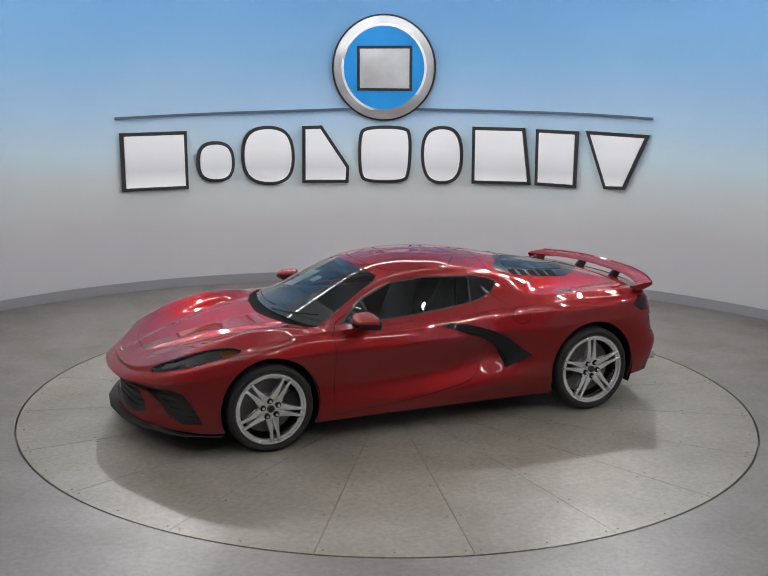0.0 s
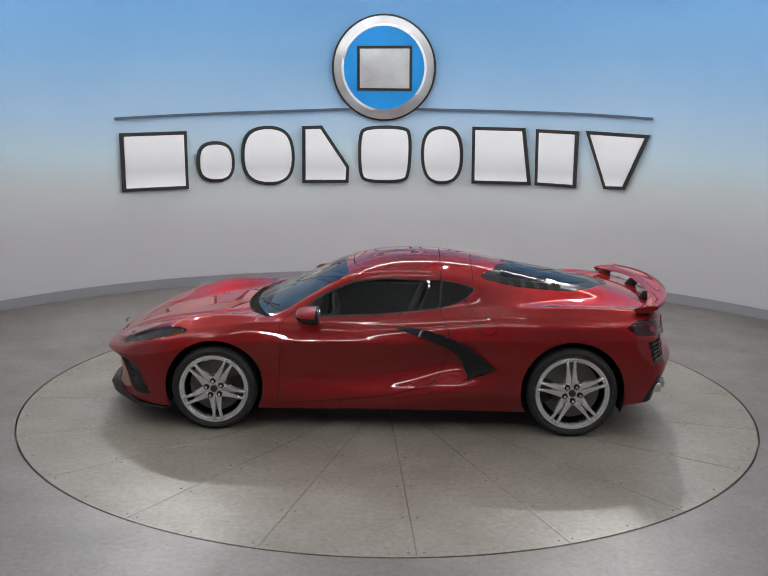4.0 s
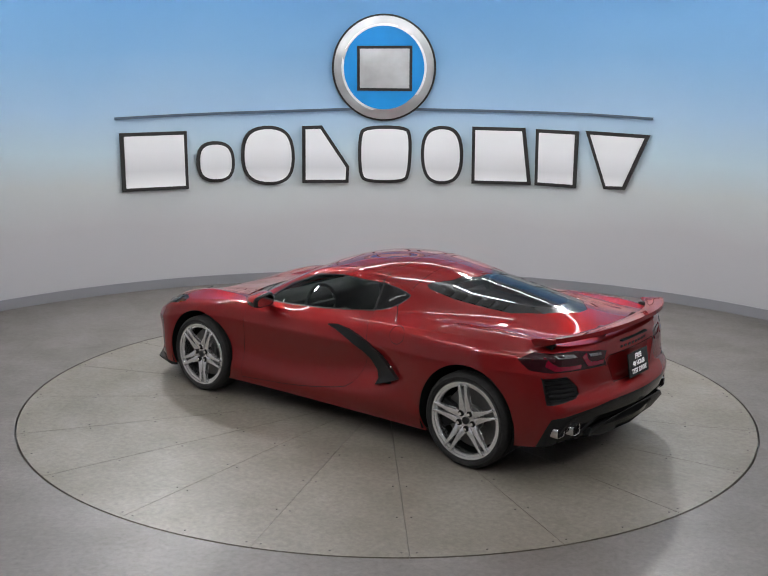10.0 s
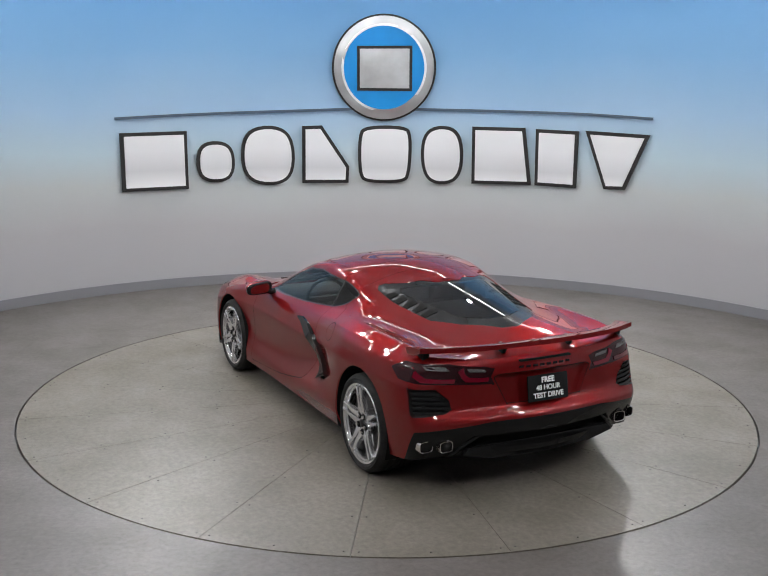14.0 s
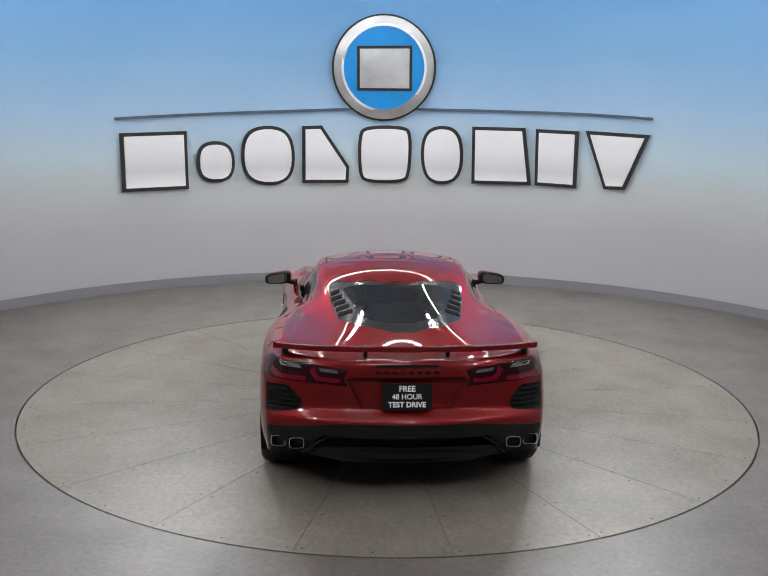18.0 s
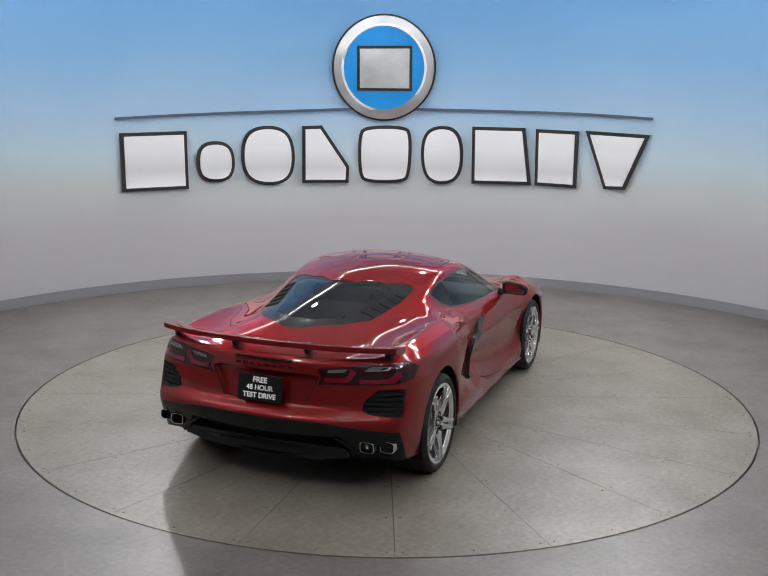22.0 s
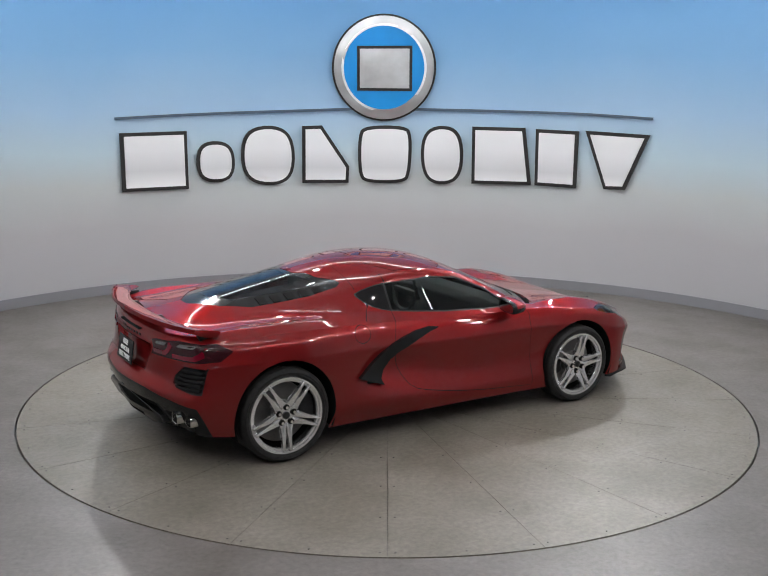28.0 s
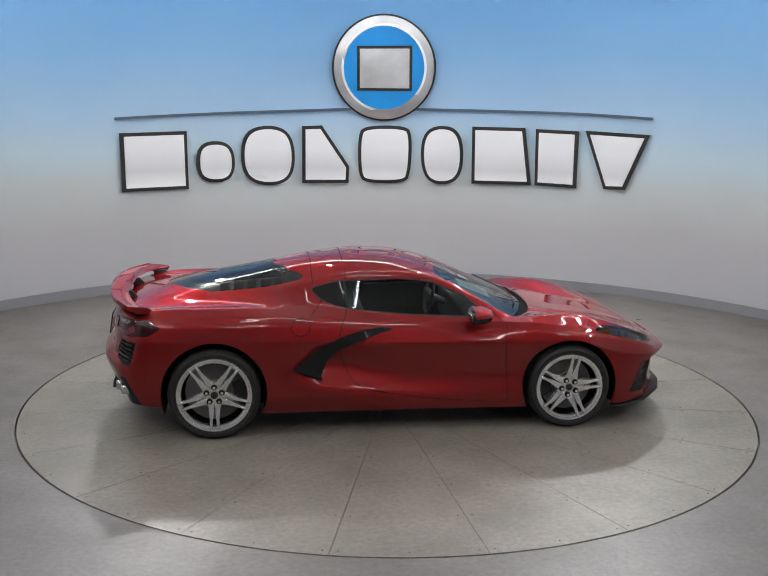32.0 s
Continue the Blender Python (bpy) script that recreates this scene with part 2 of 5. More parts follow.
def body_grid():
    ring = np.array(RING).reshape(len(RING), 6, 3)
    mirrored = ring[1:3][::-1] * (1, -1, 1)
    tail = ring[-3:-1][::-1] * (1, -1, 1)
    full = np.concatenate([mirrored, ring, tail])
    step = np.linalg.norm(np.diff(full[:, 2], axis=0), axis=1)
    s = np.concatenate([[0], np.cumsum(step)])
    s0, s1 = s[2], s[-3]
    ss = np.linspace(s0, s1, 431)
    lines = np.stack([pchip(s, full[:, k], ss) for k in range(6)])      # level, place, xyz
    for _ in range(10):                                                # even out the stations
        lines[:, 1:-1] = 0.5 * lines[:, 1:-1] + 0.25 * (lines[:, :-2] + lines[:, 2:])
    for k in (0, -1):
        lines[:, k, 1] = 0
    # shell: between levels
    upper, lower = np.linspace(0, 2, 25)[:-1], np.linspace(2, 5, 37)                   # a break at the crease
    shell = np.stack([np.concatenate([pchip(np.arange(3), lines[:3, i], upper), pchip(np.arange(2, 6), lines[2:, i], lower)]) for i in range(len(ss))])   # place, level, xyz
    # top: columns of constant x between the middle and the shoulder
    top = np.array(TOP)[::-1]
    xs = lines[0, :, 0]
    q = pchip(top[:, 0], top[:, 1:], np.clip(xs, top[0, 0], top[-1, 0]))
    for _ in range(24):
        q[1:-1] = 0.5 * q[1:-1] + 0.25 * (q[:-2] + q[2:])
    nv = 46
    vv = np.linspace(0, 4, nv)
    cols = []
    for i in range(len(ss)):
        zc, yr, zr, yb, zb = q[i]
        x, ys, zs = lines[0, i]
        ratio = ys / max(yb + 0.065, 1e-6) if ys < yb + 0.065 else 1.0
        yr, yb = yr * ratio, yb * ratio
        if ys < 1e-6:
            cols.append(np.repeat([[x, 0, zs]], nv, axis=0))
            continue
        P = np.array([(yr, zr), (yb, zb), (ys, zs)])
        yz = np.column_stack([np.interp(vv, (2, 3, 4), P[:, 0]), np.interp(vv, (2, 3, 4), P[:, 1])])    # straight outside the rail
        mid = vv <= 2                                                  # a crown that grows rounder towards the rail
        yz[mid] = np.column_stack([yr * vv[mid] / 2, zc - (zc - zr) * (vv[mid] / 2) ** 2.0])
        hollow = 0.018 * np.interp(x, (-2.05, -1.75, -1.0, -0.65), (0, 1, 1, 0))        # the dip between the rear glass and the haunch
        yz[:, 1] -= np.where((vv > 2) & (vv < 3), hollow * np.sin(np.pi * (vv - 2)), 0)
        cols.append(np.column_stack([np.full(nv, x), yz]))
    cap = np.stack(cols)
    grid = np.concatenate([cap[:, :-1], shell], axis=1)                # place, across, xyz
    # raised middle of the hood between two creases that close towards the nose, and the hollows outside them
    X, Y = grid[..., 0], np.abs(grid[..., 1])
    ease = lambda lo, hi, v: (lambda q: q * q * (3 - 2 * q))(np.clip((v - lo) / (hi - lo), 0, 1))
    crest = 0.135 + 0.30 * np.clip((2.18 - X) / 1.0, 0, 1)
    along = ease(1.02, 1.28, X) * (1 - ease(2.02, 2.24, X))
    out = np.clip((Y - crest) / 0.20, 0, 1)
    dome = np.where(Y < crest, -0.010 * (1 - Y / np.maximum(crest, 1e-6)) ** 1.2, -0.013 * np.sin(np.pi * np.sqrt(out)))
    grid[..., 2] += np.where(grid[..., 2] > 0.56, along * dome, 0)
    for _ in range(3):                                                 # soften
        g = grid.copy()
        g[1:-1, 1:-1] = 0.5 * grid[1:-1, 1:-1] + 0.125 * (grid[:-2, 1:-1] + grid[2:, 1:-1] + grid[1:-1, :-2] + grid[1:-1, 2:])
        g[1:-1, 0] = 0.5 * grid[1:-1, 0] + 0.25 * (grid[:-2, 0] + grid[2:, 0])
        g[1:-1, 0, 1] = 0
        grid = g
    return grid


REGIONS = []        # name, functions along whose zero lines to cut, function that is positive inside, box of places


def region(name, plane, pts, where, smooth=2, width=0.0, line=None):
    """An outline on the body; with a width, the thin band along it. line: a half plane to stay in, as a function."""
    ax = {"xy": (0, 1), "xz": (0, 2), "yz": (1, 2)}[plane]
    pts = round_off(list(pts), smooth) if smooth else list(pts)

    def f(co):
        d = outline_distance(co[:, ax], pts)
        return np.minimum(d, line(co)) if line else d
    if width:
        REGIONS.append((name, (lambda co: f(co) + width, lambda co: f(co) - width), lambda co: width - np.abs(f(co)), where))
    else:
        REGIONS.append((name, (f,), f, where))


SIDE = (-2.4, 2.4, 0.42, 1.2, 0.1, 1.3)
DOOR = [(0.872, 0.850), (0.850, 0.720), (0.862, 0.500), (0.872, 0.300), (0.8738, 0.228), (0.866, 0.2225), (0.780, 0.228), (0.300, 0.262), (-0.100, 0.325), (-0.290, 0.375), (-0.380, 0.500), (-0.425, 0.660), (-0.425, 0.800), (-0.352, 0.930),
        (-0.352, 1.0), (0.5, 1.0)]
WINDOW = [(0.740, 0.872), (0.560, 1.005), (0.300, 1.112), (0.050, 1.140), (-0.360, 1.128), (-0.345, 0.940), (0.100, 0.897), (0.500, 0.876)]
QUARTER = [(-0.376, 1.127), (-0.440, 1.118), (-0.500, 1.106), (-0.570, 1.087), (-0.618, 1.070), (-0.612, 1.058), (-0.560, 1.012), (-0.500, 0.980), (-0.430, 0.956), (-0.361, 0.940)]
SHIELD = [(1.115, -0.2), (1.115, 0.2), (1.050, 0.48), (0.955, 0.70), (0.900, 0.70), (0.600, 0.575), (0.345, 0.505), (0.385, 0.25), (0.400, 0.0), (0.400, -0.2)]
HATCH = [(-0.900, -0.2), (-0.900, 0.10), (-0.820, 0.18), (-0.790, 0.30), (-0.690, 0.42), (-0.675, 0.470), (-0.720, 0.500), (-0.950, 0.492), (-1.390, 0.425), (-1.580, 0.300), (-1.700, 0.13), (-1.745, 0.07), (-1.745, -0.2)]
HATCHGLASS = [(-0.940, -0.2), (-0.940, 0.12), (-0.850, 0.30), (-0.830, 0.370), (-0.880, 0.392), (-1.470, 0.255), (-1.580, 0.09), (-1.590, -0.2)]


def body_mesh():
    """The half body as a bmesh, cut along its outlines; the face layer holds the part."""
    grid = body_grid()
    n, m = grid.shape[:2]
    bm = bmesh.new()
    vs = [[bm.verts.new(grid[i, j]) for j in range(m)] for i in range(n)]
    for i in range(n - 1):
        for j in range(m - 1):
            bm.faces.new((vs[i][j], vs[i + 1][j], vs[i + 1][j + 1], vs[i][j + 1]))
    bmesh.ops.remove_doubles(bm, verts=bm.verts, dist=1e-5)
    bmesh.ops.dissolve_degenerate(bm, edges=bm.edges, dist=1e-5)
    layer = bm.faces.layers.int.new("part")
    names = ["body"]
    for name, cuts, f, w in REGIONS:
        if name not in names:
            names.append(name)
        for g in cuts:
            co = np.array([v.co for v in bm.verts])
            inside = (co[:, 0] > w[0]) & (co[:, 0] < w[1]) & (co[:, 1] > w[2]) & (co[:, 1] < w[3]) & (co[:, 2] > w[4]) & (co[:, 2] < w[5])
            val = np.full(len(co), -1e3)
            val[inside] = g(co[inside])
            val[np.abs(val) < 1e-6] = 1e-6
            bm.verts.index_update()
            cut = []
            for e in bm.edges:
                a, b = e.verts
                fa, fb = val[a.index], val[b.index]
                if (fa > 0) != (fb > 0) and min(fa, fb) > -900:
                    cut.append((e, a, fa / (fa - fb)))
            fresh = set()
            for e, a, t in cut:
                fresh.add(bmesh.utils.edge_split(e, a, min(max(t, 0.02), 0.98))[1])
            for fc in {fc for v in fresh for fc in v.link_faces}:
                on = [v for v in fc.verts if v in fresh]
                if len(on) in (2, 4):
                    try:
                        bmesh.utils.face_split(fc, on[0], on[1])
                    except ValueError:
                        pass
        faces = list(bm.faces)
        cen = np.array([fc.calc_center_median() for fc in faces])
        ins = (cen[:, 0] > w[0]) & (cen[:, 0] < w[1]) & (cen[:, 1] > w[2]) & (cen[:, 1] < w[3]) & (cen[:, 2] > w[4]) & (cen[:, 2] < w[5])
        val = np.full(len(cen), -1.0)
        if ins.any():
            val[ins] = f(cen[ins])
        k = names.index(name)
        for fc, v in zip(faces, val):
            if v > 0:
                fc[layer] = k
    bm.normal_update()
    co = np.array([v.co for v in bm.verts])
    bm.verts.index_update()
    nr = np.array([v.normal for v in bm.verts])
    faces = [([v.index for v in fc.verts], names[fc[layer]]) for fc in bm.faces]
    # the grid may be wound inwards: turn it so that normals leave the car
    mid = np.array([0, 0, 0.5])
    if np.mean(np.sum(nr * (co - mid), axis=1)) < 0:
        nr = -nr
        faces = [(fc[::-1], t) for fc, t in faces]
    seam = co[:, 1] < 1e-5
    nr[seam, 1] = 0
    nr /= np.maximum(np.linalg.norm(nr, axis=1)[:, None], 1e-9)
    bm.free()
    return co, nr, faces


def split_part(name, co, nr, faces, material, parent, label="", both=True, side=1, flange=0.012, sink=0.0, even=False):
    """One part out of the cut body: both halves joined, or one side alone; its rim is turned inwards."""
    if not faces:
        return None
    used = sorted({i for f in faces for i in f})
    idx = {v: k for k, v in enumerate(used)}
    P, N = co[used] - sink * nr[used], nr[used]
    if even:                                                           # a plain curvature for blown glass and flat panels
        c = P - P.mean(axis=0)
        A = np.column_stack([np.ones(len(c)), P[:, 0], P[:, 1] * (P[:, 1] if both else 1), c[:, 2], c[:, 0] ** 2, c[:, 0] * c[:, 2]])
        N = N.copy()
        for k in (0, 2):
            N[:, k] = A @ np.linalg.lstsq(A, N[:, k], rcond=None)[0]
        B = np.column_stack([P[:, 1], P[:, 1] * c[:, 0], P[:, 1] ** 3]) if both else A
        N[:, 1] = B @ np.linalg.lstsq(B, N[:, 1], rcond=None)[0]
        N /= np.linalg.norm(N, axis=1)[:, None]
    F = [[idx[i] for i in f] for f in faces]
    count = {}
    for f in F:
        for a, b in zip(f, f[1:] + f[:1]):
            count[(min(a, b), max(a, b))] = count.get((min(a, b), max(a, b)), 0) + 1
    verts, normals, out = [p for p in P], [q for q in N], [list(f) for f in F]
    if flange:
        low = {}

        def down(i):
            if i not in low:
                low[i] = len(verts)
                verts.append(P[i] - flange * N[i])
                normals.append(N[i])
            return low[i]
        for f in F:
            for a, b in zip(f, f[1:] + f[:1]):
                if count[(min(a, b), max(a, b))] == 1 and not (both and P[a][1] < 1e-4 and P[b][1] < 1e-4):
                    out.append([b, a, down(a), down(b)])
    verts, normals = np.array(verts), np.array(normals)
    if both:
        k = len(verts)
        flip = np.array([1, -1, 1])
        seam = {i: i for i in range(k) if verts[i][1] < 1e-5}
        other = {}
        V, Nn = list(verts), list(normals)
        for i in range(k):
            if i in seam:
                other[i] = i
            else:
                other[i] = len(V)
                V.append(verts[i] * flip)
                Nn.append(normals[i] * flip)
        out = out + [[other[i] for i in f][::-1] for f in out]
        verts, normals = np.array(V), np.array(Nn)
    elif side < 0:
        verts, normals = verts * (1, -1, 1), normals * (1, -1, 1)
        out = [f[::-1] for f in out]
    return mesh_object(name, verts, out, material, parent, label, True, normals)


def arch(xw, zw, r):
    def f(co):
        return r - np.hypot(co[:, 0] - xw, co[:, 2] - zw)
    return f


region("door", "xz", DOOR, (-0.6, 1.0, 0.60, 1.2, 0.1, 0.99), smooth=1)
region("gap", "xz", round_off(DOOR, 1), (-0.6, 1.0, 0.60, 1.2, 0.1, 0.99), smooth=0, width=0.0030)
region("fuel_door", "xz", [(-0.714 + 0.072 * math.cos(k * math.pi / 12), 0.838 + 0.062 * math.sin(k * math.pi / 12)) for k in range(24)], (-0.9, -0.6, 0.7, 1.2, 0.7, 0.92), smooth=0)
region("gap", "xz", [(-0.714 + 0.072 * math.cos(k * math.pi / 12), 0.838 + 0.062 * math.sin(k * math.pi / 12)) for k in range(24)], (-0.9, -0.6, 0.7, 1.2, 0.7, 0.93), smooth=0, width=0.003)
# hood edge, roof panel and rear hatch seams
region("hood", "xy", [(2.10, -0.3), (2.10, 0.26), (2.00, 0.48), (1.70, 0.60), (1.30, 0.655), (1.03, 0.67), (1.155, 0.42), (1.205, 0.0), (1.205, -0.3)], (0.9, 2.4, -1, 0.8, 0.55, 1.0), smooth=1)
region("gap", "xy", round_off([(2.10, -0.3), (2.10, 0.26), (2.00, 0.48), (1.70, 0.60), (1.30, 0.655), (1.03, 0.67), (1.155, 0.42), (1.205, 0.0), (1.205, -0.3)], 1), (0.9, 2.4, -1, 0.8, 0.55, 1.0), smooth=0, width=0.003)
region("roof_panel", "xy", [(0.340, -0.2), (0.335, 0.20), (0.270, 0.42), (0.160, 0.515), (-0.362, 0.515), (-0.362, -0.2)], (-0.5, 0.5, -1, 0.56, 1.1, 1.3), smooth=1)
region("gap", "xy", round_off([(0.340, -0.2), (0.335, 0.20), (0.270, 0.42), (0.160, 0.515), (-0.362, 0.515), (-0.362, -0.2)], 1), (-0.5, 0.5, -1, 0.56, 1.1, 1.3), smooth=0, width=0.004)
region("gap", "xz", [(-0.362, 1.4), (-0.362, 1.0), (-1.5, 1.0), (-1.5, 1.4)], (-0.40, -0.33, 0.508, 0.7, 1.139, 1.3), smooth=0, width=0.004)
region("gap", "xz", [(-0.612, 1.4), (-0.612, 1.0), (-1.5, 1.0), (-1.5, 1.4)], (-0.66, -0.57, -1, 0.60, 1.09, 1.3), smooth=0, width=0.003)
region("gap", "xz", round_off([(-0.3, 1.1), (-0.530, 1.02), (-0.560, 0.965), (-0.660, 0.890), (-0.3, 0.80)], 1), (-0.72, -0.50, 0.5, 1.0, 0.905, 0.992), smooth=0, width=0.003)
region("cowl", "xy", [(1.200, -0.2), (1.200, 0.1), (1.135, 0.46), (1.000, 0.715), (0.90, 0.72), (0.90, 0.5), (0.95, -0.2)], (0.85, 1.3, -1, 0.8, 0.75, 1.0), smooth=1)
region("windshield", "xy", SHIELD, (0.2, 1.3, -1, 0.75, 0.8, 1.3), smooth=1)
region("window_seal", "xz", [(0.770, 0.862), (0.565, 1.013), (0.300, 1.120), (0.050, 1.148), (-0.376, 1.134), (-0.440, 1.125), (-0.500, 1.113), (-0.572, 1.094), (-0.628, 1.072), (-0.620, 1.053), (-0.565, 1.005), (-0.503, 0.973), (-0.430, 0.949), (-0.345, 0.931), (0.100, 0.888), (0.500, 0.867)], (-0.8, 0.9, 0.42, 0.83, 0.8, 1.2), smooth=0)
region("side_window", "xz", WINDOW, (-0.8, 0.9, 0.42, 0.83, 0.8, 1.2), smooth=0)
region("quarter_window", "xz", QUARTER, (-0.8, 0.0, 0.42, 0.8, 0.9, 1.2), smooth=0)
region("hatch_surround", "xy", HATCH, (-1.9, -0.5, -1, 0.6, 0.95, 1.3), smooth=0)
region("hatch_glass", "xy", HATCHGLASS, (-1.9, -0.5, -1, 0.6, 0.95, 1.3), smooth=0)
HEADLAMP = [(2.165, 0.515), (2.075, 0.665), (1.910, 0.826), (1.710, 0.893), (1.525, 0.884), (1.660, 0.782), (1.880, 0.700), (2.045, 0.585)]
region("headlamp", "xy", HEADLAMP, (1.4, 2.3, 0.3, 1.0, 0.56, 0.9), smooth=1)
FRONT = (1.55, 2.5, -1, 1.1, 0.1, 0.60)
region("grille", "yz", [(-0.3, 0.500), (0.30, 0.495), (0.41, 0.430), (0.472, 0.350), (0.480, 0.285), (0.430, 0.258), (0.290, 0.230), (-0.3, 0.235)], FRONT, smooth=0)
region("side_intake", "yz", [(0.512, 0.462), (0.600, 0.490), (0.745, 0.503), (0.822, 0.478), (0.866, 0.370), (0.893, 0.266), (0.812, 0.252), (0.716, 0.292), (0.636, 0.358), (0.505, 0.430)], FRONT, smooth=0)
REAR = (-2.5, -1.65, -1, 1.1, 0.1, 0.95)
RECESS = [(-0.2, 0.832), (0.345, 0.828), (0.382, 0.810), (0.292, 0.634), (-0.2, 0.628)]
region("diffuser", "yz", [(-0.5, 0.552), (0.33, 0.548), (0.44, 0.545), (0.57, 0.524), (0.90, 0.480), (1.2, 0.300), (1.2, 0.0), (-0.5, 0.0)], (-2.5, -1.80, -1, 1.1, 0.1, 0.95), smooth=0, line=lambda co: -1.895 - (co[:, 2] - 0.27) * 0.52 - co[:, 0])
region("diffuser_inset", "yz", [(-0.3, 0.448), (0.540, 0.448), (0.625, 0.345), (-0.3, 0.335)], REAR, smooth=0)
region("rear_vent", "yz", [(0.900, 0.748), (0.755, 0.752), (0.672, 0.675), (0.662, 0.622), (0.705, 0.598), (0.900, 0.570)], REAR, smooth=0)
region("tail_lamp", "yz", [(0.960, 0.905), (0.660, 0.908), (0.560, 0.892), (0.440, 0.884), (0.374, 0.868), (0.400, 0.815), (0.376, 0.768), (0.600, 0.776), (0.860, 0.784), (0.960, 0.800)], (-2.5, -1.60, 0.2, 1.1, 0.6, 0.95), smooth=0,
       line=lambda co: np.minimum((-1.755 - co[:, 0]) * 0.28 + (0.860 - co[:, 2]) * 0 + np.minimum(0.862 + (-1.755 - co[:, 0]) * 0.30 - co[:, 2], co[:, 2] - 0.846 + (-1.755 - co[:, 0]) * 0.38), 1e3))
region("plate_recess", "yz", RECESS, REAR, smooth=0)
region("recess_seam", "yz", RECESS, REAR, smooth=0, width=0.0025)
for name, g, where in (("arch", arch(AXLE_F, TYRE_F + 0.012, ARCH_F), (0.8, 2.0, 0.55, 1.2, 0.0, 0.80)), ("arch", arch(AXLE_R, TYRE_R + 0.012, ARCH_R), (-2.0, -0.8, 0.55, 1.2, 0.0, 0.83))):
    REGIONS.append((name, (g,), g, where))


def build_body(car):
    co, nr, faces = body_mesh()
    by = {}
    for f, name in faces:
        by.setdefault(name, []).append(f)
    S = lambda name, key, material, label="", **kw: split_part(name, co, nr, by.get(key, []), material, car, label, **kw)
    S("body_shell", "body", PAINT)
    for side in (1, -1):
        S("door", "door", PAINT, both=False, side=side)
        S("fuel_door", "fuel_door", PAINT, both=False, side=side) if side > 0 else S("quarter_panel_patch", "fuel_door", PAINT, both=False, side=side)
        S("side_window", "side_window", SIDEGLASS, "dark tinted side glass", both=False, side=side, flange=0.004, even=True)
        S("quarter_window", "quarter_window", BLACK, "black quarter glass", both=False, side=side, even=True)
        S("window_seal", "window_seal", SATIN, both=False, side=side)
        S("headlamp_lens", "headlamp", LENS, "clear headlamp lens", both=False, side=side, flange=0.0)
        S("headlamp_housing", "headlamp", LAMPBOX, "dark grey headlamp housing", both=False, side=side, flange=0.0, sink=0.035)
        S("side_intake", "side_intake", SATIN, "black front intake", both=False, side=side, sink=0.03, flange=-0.03)
        S("rear_vent", "rear_vent", SATIN, "black rear vent", both=False, side=side, sink=0.025, flange=-0.025)
        S("tail_lamp", "tail_lamp", SMOKE, "dark smoked tail lamp", both=False, side=side)
    S("hood", "hood", PAINT)
    S("roof_panel", "roof_panel", PAINT)
    S("recess_seam", "recess_seam", DARK, "dark seam round the plate recess", sink=0.004, flange=-0.004)
    S("panel_gap", "gap", DARK, "dark shut lines", sink=0.006, flange=-0.006)
    S("cowl", "cowl", DARK, "black cowl grille", sink=0.028, flange=-0.028)
    S("windshield", "windshield", GLASS, "tinted windscreen", flange=0.005, even=True)
    S("hatch_surround", "hatch_surround", HATCHFRAME, "black rear hatch frame", sink=0.004)
    S("hatch_glass", "hatch_glass", HATCHPANE, "dark rear hatch glass", flange=0.004, even=True)
    S("grille", "grille", SATIN, "black front grille", sink=0.03, flange=-0.03)
    S("diffuser", "diffuser", BLACK, "gloss black rear lower bumper")
    S("diffuser_inset", "diffuser_inset", DARK, "dark diffuser inset", sink=0.06, flange=-0.06)
    S("plate_recess", "plate_recess", PAINT, sink=0.040, flange=-0.040)


